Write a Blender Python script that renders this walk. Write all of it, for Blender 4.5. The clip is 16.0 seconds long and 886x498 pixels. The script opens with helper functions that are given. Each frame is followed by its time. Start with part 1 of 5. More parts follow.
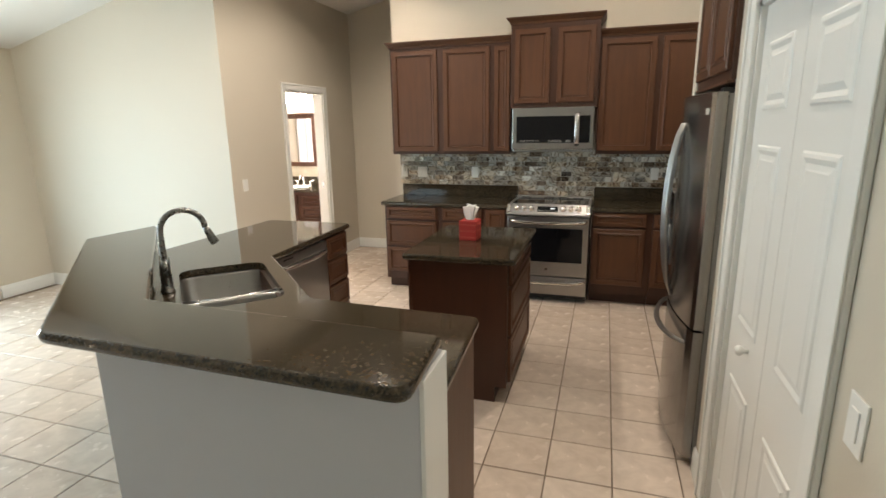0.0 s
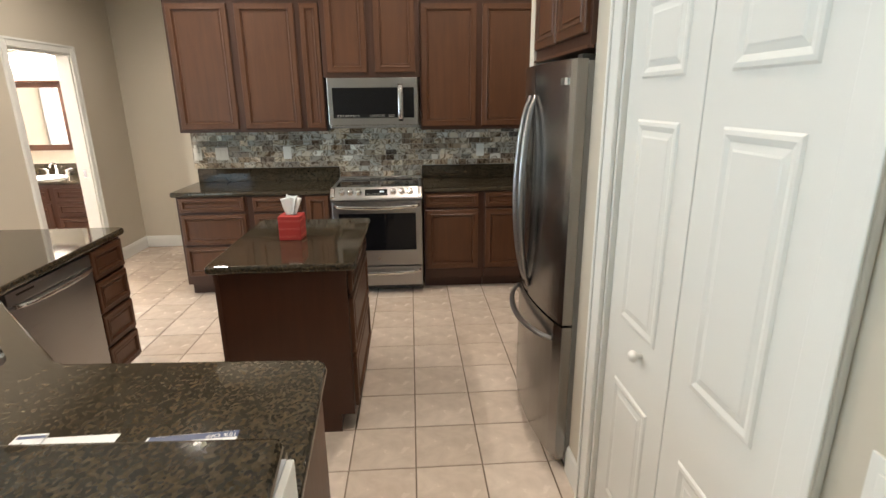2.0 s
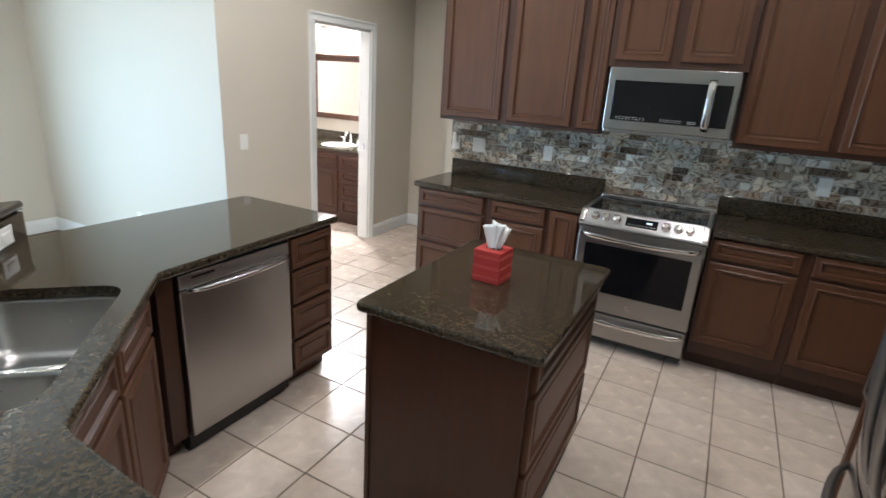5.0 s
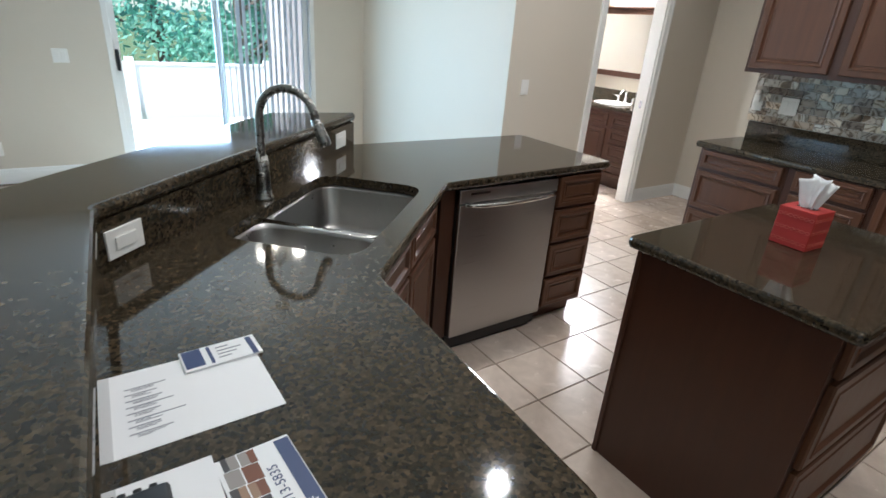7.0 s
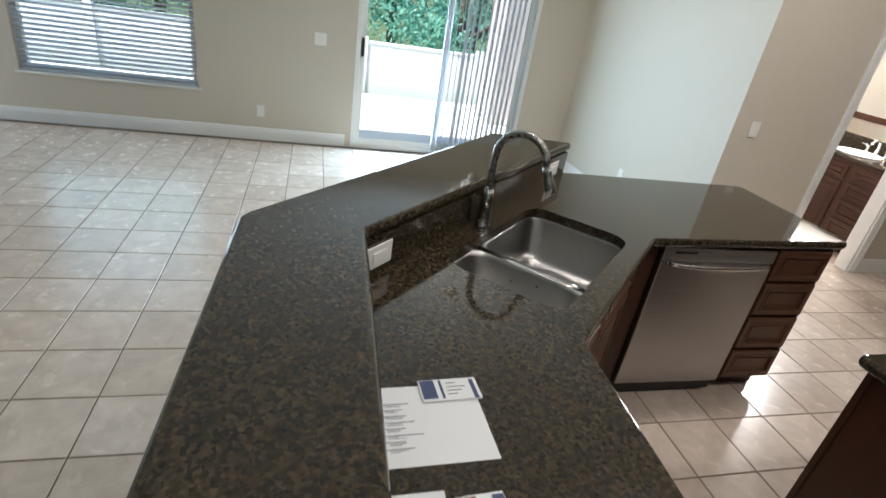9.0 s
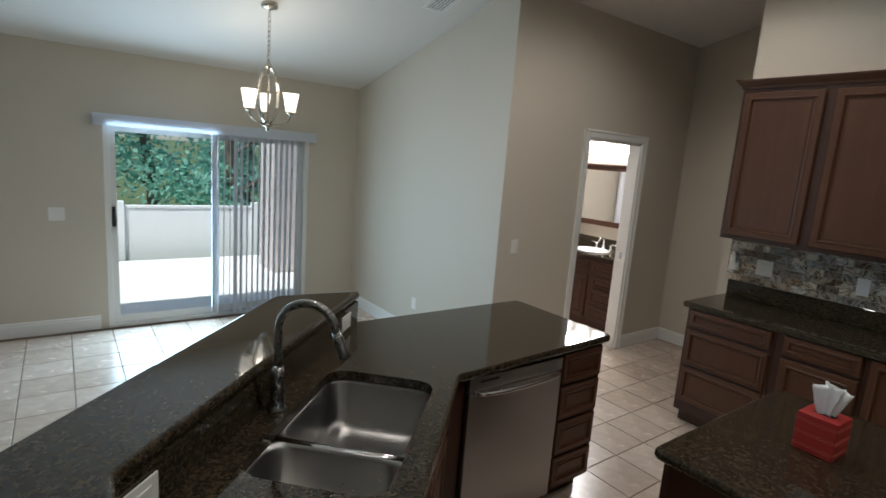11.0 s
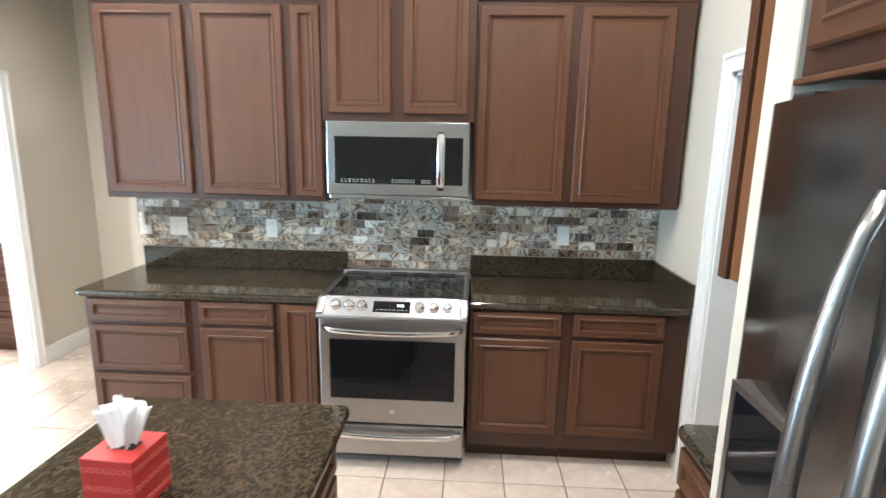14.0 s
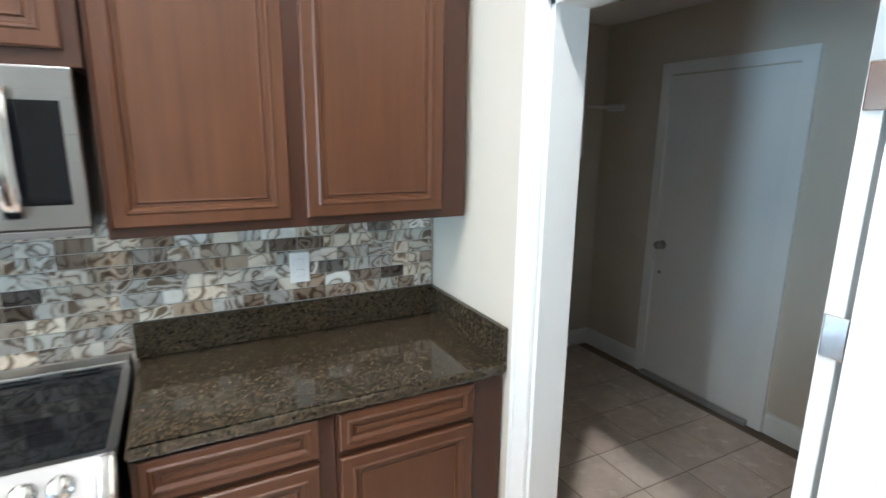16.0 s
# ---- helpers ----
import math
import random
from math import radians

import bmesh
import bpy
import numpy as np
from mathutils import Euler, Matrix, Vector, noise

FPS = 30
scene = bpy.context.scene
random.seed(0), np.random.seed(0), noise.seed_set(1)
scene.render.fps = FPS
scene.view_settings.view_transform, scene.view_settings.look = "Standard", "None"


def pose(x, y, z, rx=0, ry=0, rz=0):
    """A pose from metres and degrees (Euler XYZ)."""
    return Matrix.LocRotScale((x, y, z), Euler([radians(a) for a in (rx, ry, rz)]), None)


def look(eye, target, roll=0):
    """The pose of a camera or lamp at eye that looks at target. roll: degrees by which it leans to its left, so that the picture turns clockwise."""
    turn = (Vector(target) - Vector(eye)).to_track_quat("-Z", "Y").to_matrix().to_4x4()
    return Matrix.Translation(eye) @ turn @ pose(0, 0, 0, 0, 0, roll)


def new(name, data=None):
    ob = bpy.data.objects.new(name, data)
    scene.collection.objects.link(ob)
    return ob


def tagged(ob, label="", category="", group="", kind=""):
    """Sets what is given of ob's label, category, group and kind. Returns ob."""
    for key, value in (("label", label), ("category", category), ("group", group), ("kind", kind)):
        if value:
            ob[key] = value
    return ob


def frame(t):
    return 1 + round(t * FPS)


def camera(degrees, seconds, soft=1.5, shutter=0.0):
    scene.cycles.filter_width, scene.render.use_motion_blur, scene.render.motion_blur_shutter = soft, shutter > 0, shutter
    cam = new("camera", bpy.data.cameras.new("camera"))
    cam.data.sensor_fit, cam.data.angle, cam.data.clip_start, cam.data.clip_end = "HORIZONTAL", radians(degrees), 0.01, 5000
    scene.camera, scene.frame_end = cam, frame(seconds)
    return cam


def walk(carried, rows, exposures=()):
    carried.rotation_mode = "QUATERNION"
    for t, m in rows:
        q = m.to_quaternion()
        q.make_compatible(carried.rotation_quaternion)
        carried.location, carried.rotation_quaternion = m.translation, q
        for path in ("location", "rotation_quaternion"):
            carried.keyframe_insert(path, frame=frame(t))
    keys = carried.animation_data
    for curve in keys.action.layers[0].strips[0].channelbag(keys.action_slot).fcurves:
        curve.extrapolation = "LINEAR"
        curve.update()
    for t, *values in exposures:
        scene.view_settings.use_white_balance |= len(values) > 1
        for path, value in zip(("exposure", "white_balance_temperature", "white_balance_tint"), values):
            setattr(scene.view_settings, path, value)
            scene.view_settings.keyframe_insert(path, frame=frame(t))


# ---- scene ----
cam = camera(81.2, 16.0, shutter=0.25)
PATH = [
    (0, (0.016, 0.041, 1.64), (-0.563, 1.899, 1.182), -0.9),
    (0.5, (0.044, 0.13, 1.619), (-0.333, 2.033, 1.133), -1.3),
    (1, (0.058, 0.27, 1.621), (-0.126, 2.19, 1.091), -1.3),
    (1.5, (-0.059, 0.406, 1.625), (-0.064, 2.328, 1.073), -0.4),
    (2, (-0.162, 0.552, 1.629), (-0.049, 2.469, 1.072), -0.6),
    (2.5, (-0.11, 0.785, 1.614), (0.007, 2.7, 1.051), 0.0),
    (3, (-0.036, 1.041, 1.642), (-0.014, 2.957, 1.07), 1.6),
    (3.5, (-0.095, 1.269, 1.628), (-0.082, 3.186, 1.059), 2.7),
    (4, (-0.122, 1.416, 1.637), (-0.36, 3.311, 1.043), 2.7),
    (4.5, (-0.08, 1.493, 1.66), (-0.66, 3.307, 1.048), 3.1),
    (5, (-0.088, 1.507, 1.655), (-0.974, 3.19, 1.036), 3.7),
    (5.2, (-0.08, 1.468, 1.656), (-1.066, 3.095, 1.037), 3.4),
    (7.3, (-0.144, 1.391, 1.482), (-1.673, 2.368, 0.64), 4.9),
    (7.5, (-0.143, 1.376, 1.478), (-1.67, 2.307, 0.582), 5.8),
    (7.8, (-0.154, 1.338, 1.466), (-1.723, 2.103, 0.49), 6.7),
    (8, (-0.165, 1.296, 1.477), (-1.77, 1.926, 0.463), 7.8),
    (8.2, (-0.13, 1.201, 1.55), (-1.746, 1.693, 0.478), 9.8),
    (10.3, (-0.324, 1.279, 1.764), (-2.132, 2.033, 1.364), 4.8),
    (10.4, (-0.322, 1.274, 1.772), (-2.105, 2.09, 1.377), 4.6),
    (10.5, (-0.33, 1.291, 1.758), (-2.078, 2.186, 1.377), 4.6),
    (11, (-0.308, 1.31, 1.773), (-1.886, 2.492, 1.433), 4.4),
    (11.5, (-0.305, 1.333, 1.755), (-1.74, 2.699, 1.484), 4.2),
    (12, (-0.202, 1.44, 1.742), (-1.285, 3.107, 1.531), 3.7),
    (12.5, (-0.129, 1.609, 1.718), (-0.985, 3.399, 1.461), 2.9),
    (13, (-0.047, 1.849, 1.713), (-0.826, 3.66, 1.378), 1.9),
    (13.5, (-0.052, 2.071, 1.663), (-0.509, 3.987, 1.315), 1.3),
    (14, (-0.093, 2.344, 1.682), (-0.185, 4.303, 1.294), 1.1),
    (14.5, (-0.038, 2.632, 1.669), (0.041, 4.583, 1.234), 0.2),
    (15, (0.041, 2.917, 1.661), (0.154, 4.864, 1.215), 0.1),
    (15.3, (0.032, 3.098, 1.661), (0.37, 5.018, 1.216), 1.1),
    (15.5, (0.009, 3.231, 1.669), (0.528, 5.112, 1.228), 1.4),
    (15.6, (0.039, 3.278, 1.668), (0.605, 5.147, 1.237), 1.2),
    (16, (0.101, 3.534, 1.661), (0.998, 5.269, 1.227), 0.7),
]

EXPOSURES = [(0.0, 1.31, 6700, 11), (0.5, 1.48, 6700, 11), (1.5, 1.52, 6650, 11), (3.0, 1.72, 6250, 11), (4.0, 1.95, 5950, 10), (5.2, 1.28, 5500, 9), (7.5, 1.12, 5500, 9), (8.2, 1.32, 5750, 10), (10.3, -0.04, 5900, 10), (11.4, 0.08, 5900, 10), (12.0, 0.85, 6000, 10), (12.5, 1.68, 5950, 11), (13.0, 1.74, 5850, 10), (14.0, 2.42, 5600, 9), (15.0, 2.35, 5450, 9), (16.0, 2.68, 5400, 8)]
walk(cam, [(t, look(eye, target, roll)) for t, eye, target, roll in PATH], EXPOSURES)

# ---- world, sun and large lights ----
world = bpy.data.worlds.new("sky")
scene.world = world
world.use_nodes = True
wn = world.node_tree.nodes
sky = wn.new("ShaderNodeTexSky")
sky.sky_type, sky.sun_disc, sky.sun_elevation, sky.sun_rotation = "NISHITA", False, radians(61), radians(148)
wn["Background"].inputs["Strength"].default_value = 0.15
world.node_tree.links.new(sky.outputs[0], wn["Background"].inputs["Color"])
sun_data = bpy.data.lights.new("sun", "SUN")
sun_data.energy, sun_data.angle, sun_data.color = 5.0, radians(0.6), (1.0, 0.95, 0.88)
sun = new("sun", sun_data)
sun.matrix_world = look((-3.6, -4.0, 12), (-7.1, 1.5, 0), 0)


def area_lamp(name, eye, target, w, h, watts, color, shape="RECTANGLE"):
    data = bpy.data.lights.new(name, "AREA")
    data.shape, data.size, data.size_y, data.energy, data.color = shape, w, h, watts, color
    ob = new(name, data)
    ob.matrix_world = look(eye, target)
    return ob


DAY = (0.64, 0.87, 1.0)
WARM = (1.0, 0.90, 0.78)
area_lamp("daylight_slider", (-5.72, 2.1, 1.0), (-3.0, 2.1, 0.95), 0.9, 1.75, 48, DAY)
area_lamp("daylight_window", (-5.74, -0.64, 1.25), (-3.0, -0.64, 1.2), 1.4, 1.45, 6, DAY)
# added fill lamp at the south end, where no source is seen
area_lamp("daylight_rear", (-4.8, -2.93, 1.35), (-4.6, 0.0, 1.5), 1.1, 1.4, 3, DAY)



def ceiling_z(x):
    return 2.48 + 0.24 * (min(x, 0.0) + 5.8)


# the pair at x 0.05 is unseen, added to brighten the aisle
DOWNLIGHTS = [(-2.12, 2.2), (-2.12, 3.42), (-2.12, 4.62), (0.05, 1.7), (0.05, 3.75)]
for lx, ly in DOWNLIGHTS:
    can = bpy.data.lights.new("downlight_lamp", "SPOT")
    can.energy, can.color, can.shadow_soft_size = (27 if lx < -1 else 24 if ly < 3 else 52), WARM, 0.05
    can.spot_size, can.spot_blend = radians(150), 0.6
    new("downlight_lamp", can).matrix_world = look((lx, ly, ceiling_z(lx) - 0.05), (lx, ly + 0.001, 0))
area_lamp("bath_lamp", (-4.0, 6.35, 2.15), (-4.0, 5.2, 0.9), 0.8, 0.12, 38, (1.0, 0.93, 0.84))


# ---- materials ----
class Mat:
    """A node material under construction."""

    def __init__(self, name, rough=0.5, metal=0.0, color=(0.5, 0.5, 0.5)):
        self.m = bpy.data.materials.new(name)
        self.m.use_nodes = True
        self.nt = self.m.node_tree
        self.b = self.nt.nodes["Principled BSDF"]
        self.b.inputs["Roughness"].default_value = rough
        self.b.inputs["Metallic"].default_value = metal
        self.b.inputs["Base Color"].default_value = (*color, 1)
        self.coord = self.nt.nodes.new("ShaderNodeTexCoord").outputs["Object"]

    def node(self, kind, **inputs):
        n = self.nt.nodes.new(kind)
        for k, v in inputs.items():
            self.put(n, k.replace("_", " "), v)
        return n

    def put(self, n, key, v):
        if isinstance(v, bpy.types.NodeSocket):
            self.nt.links.new(v, n.inputs[key])
        else:
            n.inputs[key].default_value = v

    def stretch(self, sx, sy, sz, source=None):
        n = self.node("ShaderNodeMapping", Scale=(sx, sy, sz))
        self.nt.links.new(source or self.coord, n.inputs["Vector"])
        return n.outputs[0]

    def noise(self, scale, detail=4.0, vec=None, rough=0.55, distort=0.0):
        n = self.node("ShaderNodeTexNoise", Scale=scale, Detail=detail, Roughness=rough, Distortion=distort)
        self.nt.links.new(vec or self.coord, n.inputs["Vector"])
        return n.outputs["Fac"]

    def ramp(self, fac, stops):
        n = self.nt.nodes.new("ShaderNodeValToRGB")
        e = n.color_ramp.elements
        while len(e) < len(stops):
            e.new(0.5)
        for el, (p, c) in zip(e, stops):
            el.position, el.color = p, (*c, 1)
        self.nt.links.new(fac, n.inputs[0])
        return n.outputs[0]

    def mix(self, fac, a, b, mode="MIX"):
        n = self.nt.nodes.new("ShaderNodeMix")
        n.data_type, n.blend_type = "RGBA", mode
        for i, v in ((0, fac), (6, a), (7, b)):
            if isinstance(v, bpy.types.NodeSocket):
                self.nt.links.new(v, n.inputs[i])
            else:
                n.inputs[i].default_value = v if i == 0 else (*v, 1)
        return n.outputs[2]

    def scaled(self, fac, low, high):
        n = self.node("ShaderNodeMapRange")
        n.inputs["To Min"].default_value, n.inputs["To Max"].default_value = low, high
        self.nt.links.new(fac, n.inputs["Value"])
        return n.outputs[0]

    def color(self, v):
        self.put(self.b, "Base Color", v)
        return self

    def rough(self, v):
        self.put(self.b, "Roughness", v)
        return self

    def bump(self, fac, strength=0.2, distance=0.002):
        n = self.node("ShaderNodeBump", Strength=strength, Distance=distance)
        self.nt.links.new(fac, n.inputs["Height"])
        self.nt.links.new(n.outputs[0], self.b.inputs["Normal"])
        return self

    def random(self):
        return self.node("ShaderNodeObjectInfo").outputs["Random"]


def paint(name, base, rough, var=0.05, bump=0.12, scale=140):
    k = Mat(name, rough)
    low = tuple(c * (1 - var) for c in base)
    k.color(k.mix(k.noise(1.3, 3), low, base))
    k.rough(k.scaled(k.noise(6, 3), rough - 0.05, rough + 0.05))
    if bump:
        k.bump(k.noise(scale, 3), bump, 0.0015)
    return k.m


M_WALL = paint("beige_wall_paint", (0.60, 0.545, 0.455), 0.6, 0.04, 0.25, 90)
M_CEIL = paint("white_ceiling_paint", (0.74, 0.72, 0.68), 0.8, 0.03, 0.35, 120)
M_TRIM = paint("white_trim_paint", (0.80, 0.80, 0.77), 0.32, 0.03, 0.04)
M_DOOR = paint("white_door_paint", (0.78, 0.78, 0.75), 0.36, 0.03, 0.10, 220)
M_BARWALL = paint("pale_bar_wall_paint", (0.56, 0.57, 0.60), 0.6, 0.04, 0.35, 90)
M_PLATE = paint("white_plastic", (0.80, 0.79, 0.75), 0.3, 0.02, 0)
M_BLACK = paint("black_plastic", (0.012, 0.012, 0.013), 0.35, 0.2, 0)
M_PAPER = paint("white_paper", (0.80, 0.80, 0.80), 0.6, 0.03, 0)
M_TISSUE = paint("tissue_paper", (0.85, 0.85, 0.84), 0.9, 0.03, 0.3, 60)
M_INK = paint("grey_ink", (0.22, 0.23, 0.26), 0.6, 0.1, 0)
M_NAVY = paint("navy_print", (0.03, 0.05, 0.14), 0.45, 0.1, 0)
M_RED = paint("red_card", (0.42, 0.030, 0.024), 0.5, 0.1, 0.1)
M_PINK = paint("pink_print", (0.60, 0.13, 0.09), 0.5, 0.1, 0)
M_CONCRETE = paint("patio_concrete", (0.72, 0.70, 0.66), 0.85, 0.12, 0.3, 40)
M_FENCE = paint("white_fence", (0.80, 0.80, 0.78), 0.6, 0.06, 0)
M_POST = paint("tan_post", (0.55, 0.48, 0.45), 0.7, 0.1, 0.1)
M_GRASS = paint("lawn", (0.09, 0.13, 0.04), 0.9, 0.4, 0.5, 60)
M_CURTAIN = paint("white_curtain", (0.72, 0.72, 0.78), 0.8, 0.05, 0.1)


def granite():
    k = Mat("polished_brown_granite", 0.12)
    v = k.node("ShaderNodeTexVoronoi", Scale=135.0)
    k.nt.links.new(k.coord, v.inputs["Vector"])
    grain = k.ramp(v.outputs["Color"], [(0.12, (0.016, 0.014, 0.010)), (0.40, (0.033, 0.027, 0.019)), (0.63, (0.051, 0.041, 0.028)), (0.88, (0.076, 0.060, 0.041))])
    cloud = k.ramp(k.noise(58, 3, distort=0.5), [(0.30, (0.72, 0.71, 0.64)), (0.50, (0.95, 0.88, 0.77)), (0.72, (1.28, 1.12, 0.90))])
    col = k.mix(1.0, grain, cloud, "MULTIPLY")
    fleck = k.ramp(k.noise(80, 2), [(0.62, (0, 0, 0)), (0.74, (1, 1, 1))])
    k.color(k.mix(fleck, col, (0.014, 0.013, 0.012)))
    k.rough(k.scaled(k.noise(9, 3), 0.03, 0.09))
    k.b.inputs["IOR"].default_value = 1.5
    return k.m


def wood(name, dark, light, vertical=True, rough=0.40):
    k = Mat(name, rough)
    vec = k.stretch(34, 34, 2.2) if vertical else k.stretch(2.2, 34, 34)
    grain = k.noise(1.0, 6, vec, 0.65, 0.4)
    blotch = k.noise(3.2, 3)
    tone = k.mix(k.scaled(grain, 0.1, 0.9), dark, light)
    k.color(k.mix(k.scaled(blotch, 0.0, 0.45), tone, tuple(c * 0.55 for c in dark)))
    k.rough(k.scaled(grain, rough - 0.06, rough + 0.1))
    k.bump(grain, 0.08, 0.001)
    return k.m


M_GRANITE = granite()
M_WOOD = wood("cherry_stained_wood", (0.050, 0.0175, 0.0072), (0.152, 0.059, 0.0225))
# door wood made darker, with the shade between fronts in its colour
M_WOODSHADED = wood("shaded_cherry_frame", (0.032, 0.0108, 0.0053), (0.084, 0.0305, 0.013))
M_WOODSIDE = wood("plain_wood_side", (0.125, 0.049, 0.018), (0.23, 0.096, 0.035))
M_WOODDARK = wood("dark_stained_wood", (0.040, 0.0125, 0.0056), (0.088, 0.030, 0.012))


def steel(name, base, rough, sx, sy, sz):
    k = Mat(name, rough, 1.0, base)
    brush = k.noise(1.0, 4, k.stretch(sx, sy, sz), 0.6)
    k.color(k.mix(brush, tuple(c * 0.88 for c in base), base))
    k.rough(k.scaled(brush, rough - 0.07, rough + 0.07))
    k.bump(brush, 0.05, 0.0005)
    return k.m


M_STEEL = steel("brushed_steel", (0.39, 0.38, 0.37), 0.30, 3, 3, 500)
M_STEELV = steel("brushed_steel_doors", (0.31, 0.295, 0.28), 0.21, 4, 4, 500)
M_CHROME = steel("polished_steel", (0.72, 0.71, 0.70), 0.14, 20, 20, 20)
M_NICKEL = steel("brushed_nickel", (0.50, 0.46, 0.40), 0.26, 60, 60, 60)
M_GUNMETAL = steel("dark_nickel", (0.33, 0.325, 0.31), 0.28, 60, 60, 60)
M_SINK = steel("satin_sink_steel", (0.40, 0.39, 0.375), 0.30, 40, 40, 40)


def plain(name, base, rough, metal=0.0):
    k = Mat(name, rough, metal, base)
    k.rough(k.scaled(k.noise(12, 3), rough * 0.8, rough * 1.2 + 0.01))
    return k.m


M_BURNER = plain("dark_burner_print", (0.022, 0.022, 0.023), 0.12)
M_BLKGLASS = plain("black_glass", (0.006, 0.006, 0.007), 0.04)
M_BLKGLASS.node_tree.nodes["Principled BSDF"].inputs["IOR"].default_value = 1.33
M_MIRROR = plain("mirror_silver", (0.86, 0.87, 0.87), 0.01, 1.0)
M_PORCELAIN = plain("white_porcelain", (0.82, 0.82, 0.80), 0.08)
M_GROUT = paint("tan_grout", (0.20, 0.145, 0.10), 0.85, 0.2, 0.3, 200)
M_WGROUT = paint("pale_grout", (0.50, 0.46, 0.40), 0.8, 0.1, 0.3, 200)


def glass():
    k = Mat("window_glass", 0.0)
    k.b.inputs["Transmission Weight"].default_value = 1.0
    k.b.inputs["IOR"].default_value = 1.1
    k.b.inputs["Base Color"].default_value = (0.96, 1.0, 0.98, 1)
    return k.m


M_GLASS = glass()


def glow(name, color, strength):
    k = Mat(name, 0.4, 0.0, (0.9, 0.9, 0.88))
    k.b.inputs["Emission Color"].default_value = (*color, 1)
    k.b.inputs["Emission Strength"].default_value = strength
    return k.m


M_LAMP = glow("lit_lens", (1.0, 0.90, 0.76), 10.0)
M_SHADE = glow("lit_frosted_shade", (1.0, 0.87, 0.68), 1.8)
M_BULB = glow("lit_vanity_globe", (1.0, 0.94, 0.86), 12.0)
M_DIGIT = glow("lit_display_digits", (0.55, 0.8, 1.0), 0.3)


def floor_tile():
    k = Mat("glazed_floor_tile", 0.25)
    r = k.random()
    base = k.ramp(r, [(0.0, (0.60, 0.50, 0.42)), (0.5, (0.66, 0.56, 0.475)), (1.0, (0.70, 0.60, 0.52))])
    cloud = k.ramp(k.noise(9, 4, distort=0.5), [(0.3, (0.84, 0.81, 0.78)), (0.7, (1.06, 1.05, 1.03))])
    k.color(k.mix(1.0, base, cloud, "MULTIPLY"))
    k.rough(k.scaled(k.noise(14, 4), 0.16, 0.34))
    k.bump(k.noise(30, 3), 0.10, 0.002)
    return k.m


M_TILE = floor_tile()


def splash_tile():
    k = Mat("swirled_glass_mosaic", 0.12)
    r = k.random()
    off = k.node("ShaderNodeVectorMath")
    off.operation = "MULTIPLY_ADD"
    k.nt.links.new(k.coord, off.inputs[0])
    off.inputs[1].default_value = (1, 1, 1)
    comb = k.node("ShaderNodeCombineXYZ")
    for s, m in (("X", 37.0), ("Z", 91.0)):
        mm = k.node("ShaderNodeMath")
        mm.operation = "MULTIPLY"
        k.nt.links.new(r, mm.inputs[0])
        mm.inputs[1].default_value = m
        k.nt.links.new(mm.outputs[0], comb.inputs[s])
    k.nt.links.new(comb.outputs[0], off.inputs[2])
    vec = off.outputs[0]
    swirl = k.noise(10, 1, vec, 0.35, 1.7)
    tone = k.ramp(r, [(0.0, (0.33, 0.32, 0.295)), (0.12, (0.56, 0.50, 0.41)), (0.24, (0.13, 0.09, 0.065)), (0.36, (0.74, 0.74, 0.71)), (0.46, (0.38, 0.29, 0.21)), (0.56, (0.06, 0.045, 0.038)), (0.64, (0.45, 0.45, 0.43)), (0.74, (0.17, 0.125, 0.095)), (0.82, (0.66, 0.58, 0.48)), (0.90, (0.22, 0.20, 0.18)), (1.0, (0.62, 0.60, 0.56))])
    band = k.ramp(swirl, [(0.30, (1.35, 1.35, 1.32)), (0.44, (1.15, 1.14, 1.10)), (0.475, (0.60, 0.53, 0.46)), (0.50, (0.26, 0.21, 0.17)), (0.53, (0.98, 0.93, 0.85)), (0.61, (1.30, 1.25, 1.17)), (0.67, (0.50, 0.40, 0.31)), (0.72, (0.30, 0.23, 0.17))])
    k.color(k.mix(1.0, tone, band, "MULTIPLY"))
    k.rough(k.scaled(k.noise(30, 2), 0.06, 0.18))
    return k.m


M_MOSAIC = splash_tile()


def leaf_mat():
    k = Mat("leaf_green", 0.55)
    rnd = k.node("ShaderNodeNewGeometry").outputs["Random Per Island"]
    k.color(k.ramp(rnd, [(0.0, (0.06, 0.20, 0.14)), (0.5, (0.16, 0.38, 0.29)), (1.0, (0.34, 0.58, 0.46))]))
    tr = k.node("ShaderNodeBsdfTranslucent", Color=(0.42, 0.72, 0.58, 1))
    mx = k.node("ShaderNodeMixShader", Fac=0.5)
    k.nt.links.new(k.b.outputs[0], mx.inputs[1])
    k.nt.links.new(tr.outputs[0], mx.inputs[2])
    k.nt.links.new(mx.outputs[0], k.nt.nodes["Material Output"].inputs["Surface"])
    return k.m


M_LEAF = leaf_mat()
M_BARK = paint("grey_bark", (0.16, 0.12, 0.09), 0.9, 0.4, 0.6, 30)


def vinyl(name, base, through_light):
    """Thin white vinyl that lets some daylight through."""
    k = Mat(name, 0.45, 0.0, base)
    k.color(k.mix(k.noise(4, 3), tuple(c * 0.95 for c in base), base))
    tr = k.node("ShaderNodeBsdfTranslucent", Color=(*base, 1))
    mx = k.node("ShaderNodeMixShader", Fac=through_light)
    k.nt.links.new(k.b.outputs[0], mx.inputs[1])
    k.nt.links.new(tr.outputs[0], mx.inputs[2])
    k.nt.links.new(mx.outputs[0], k.nt.nodes["Material Output"].inputs["Surface"])
    return k.m


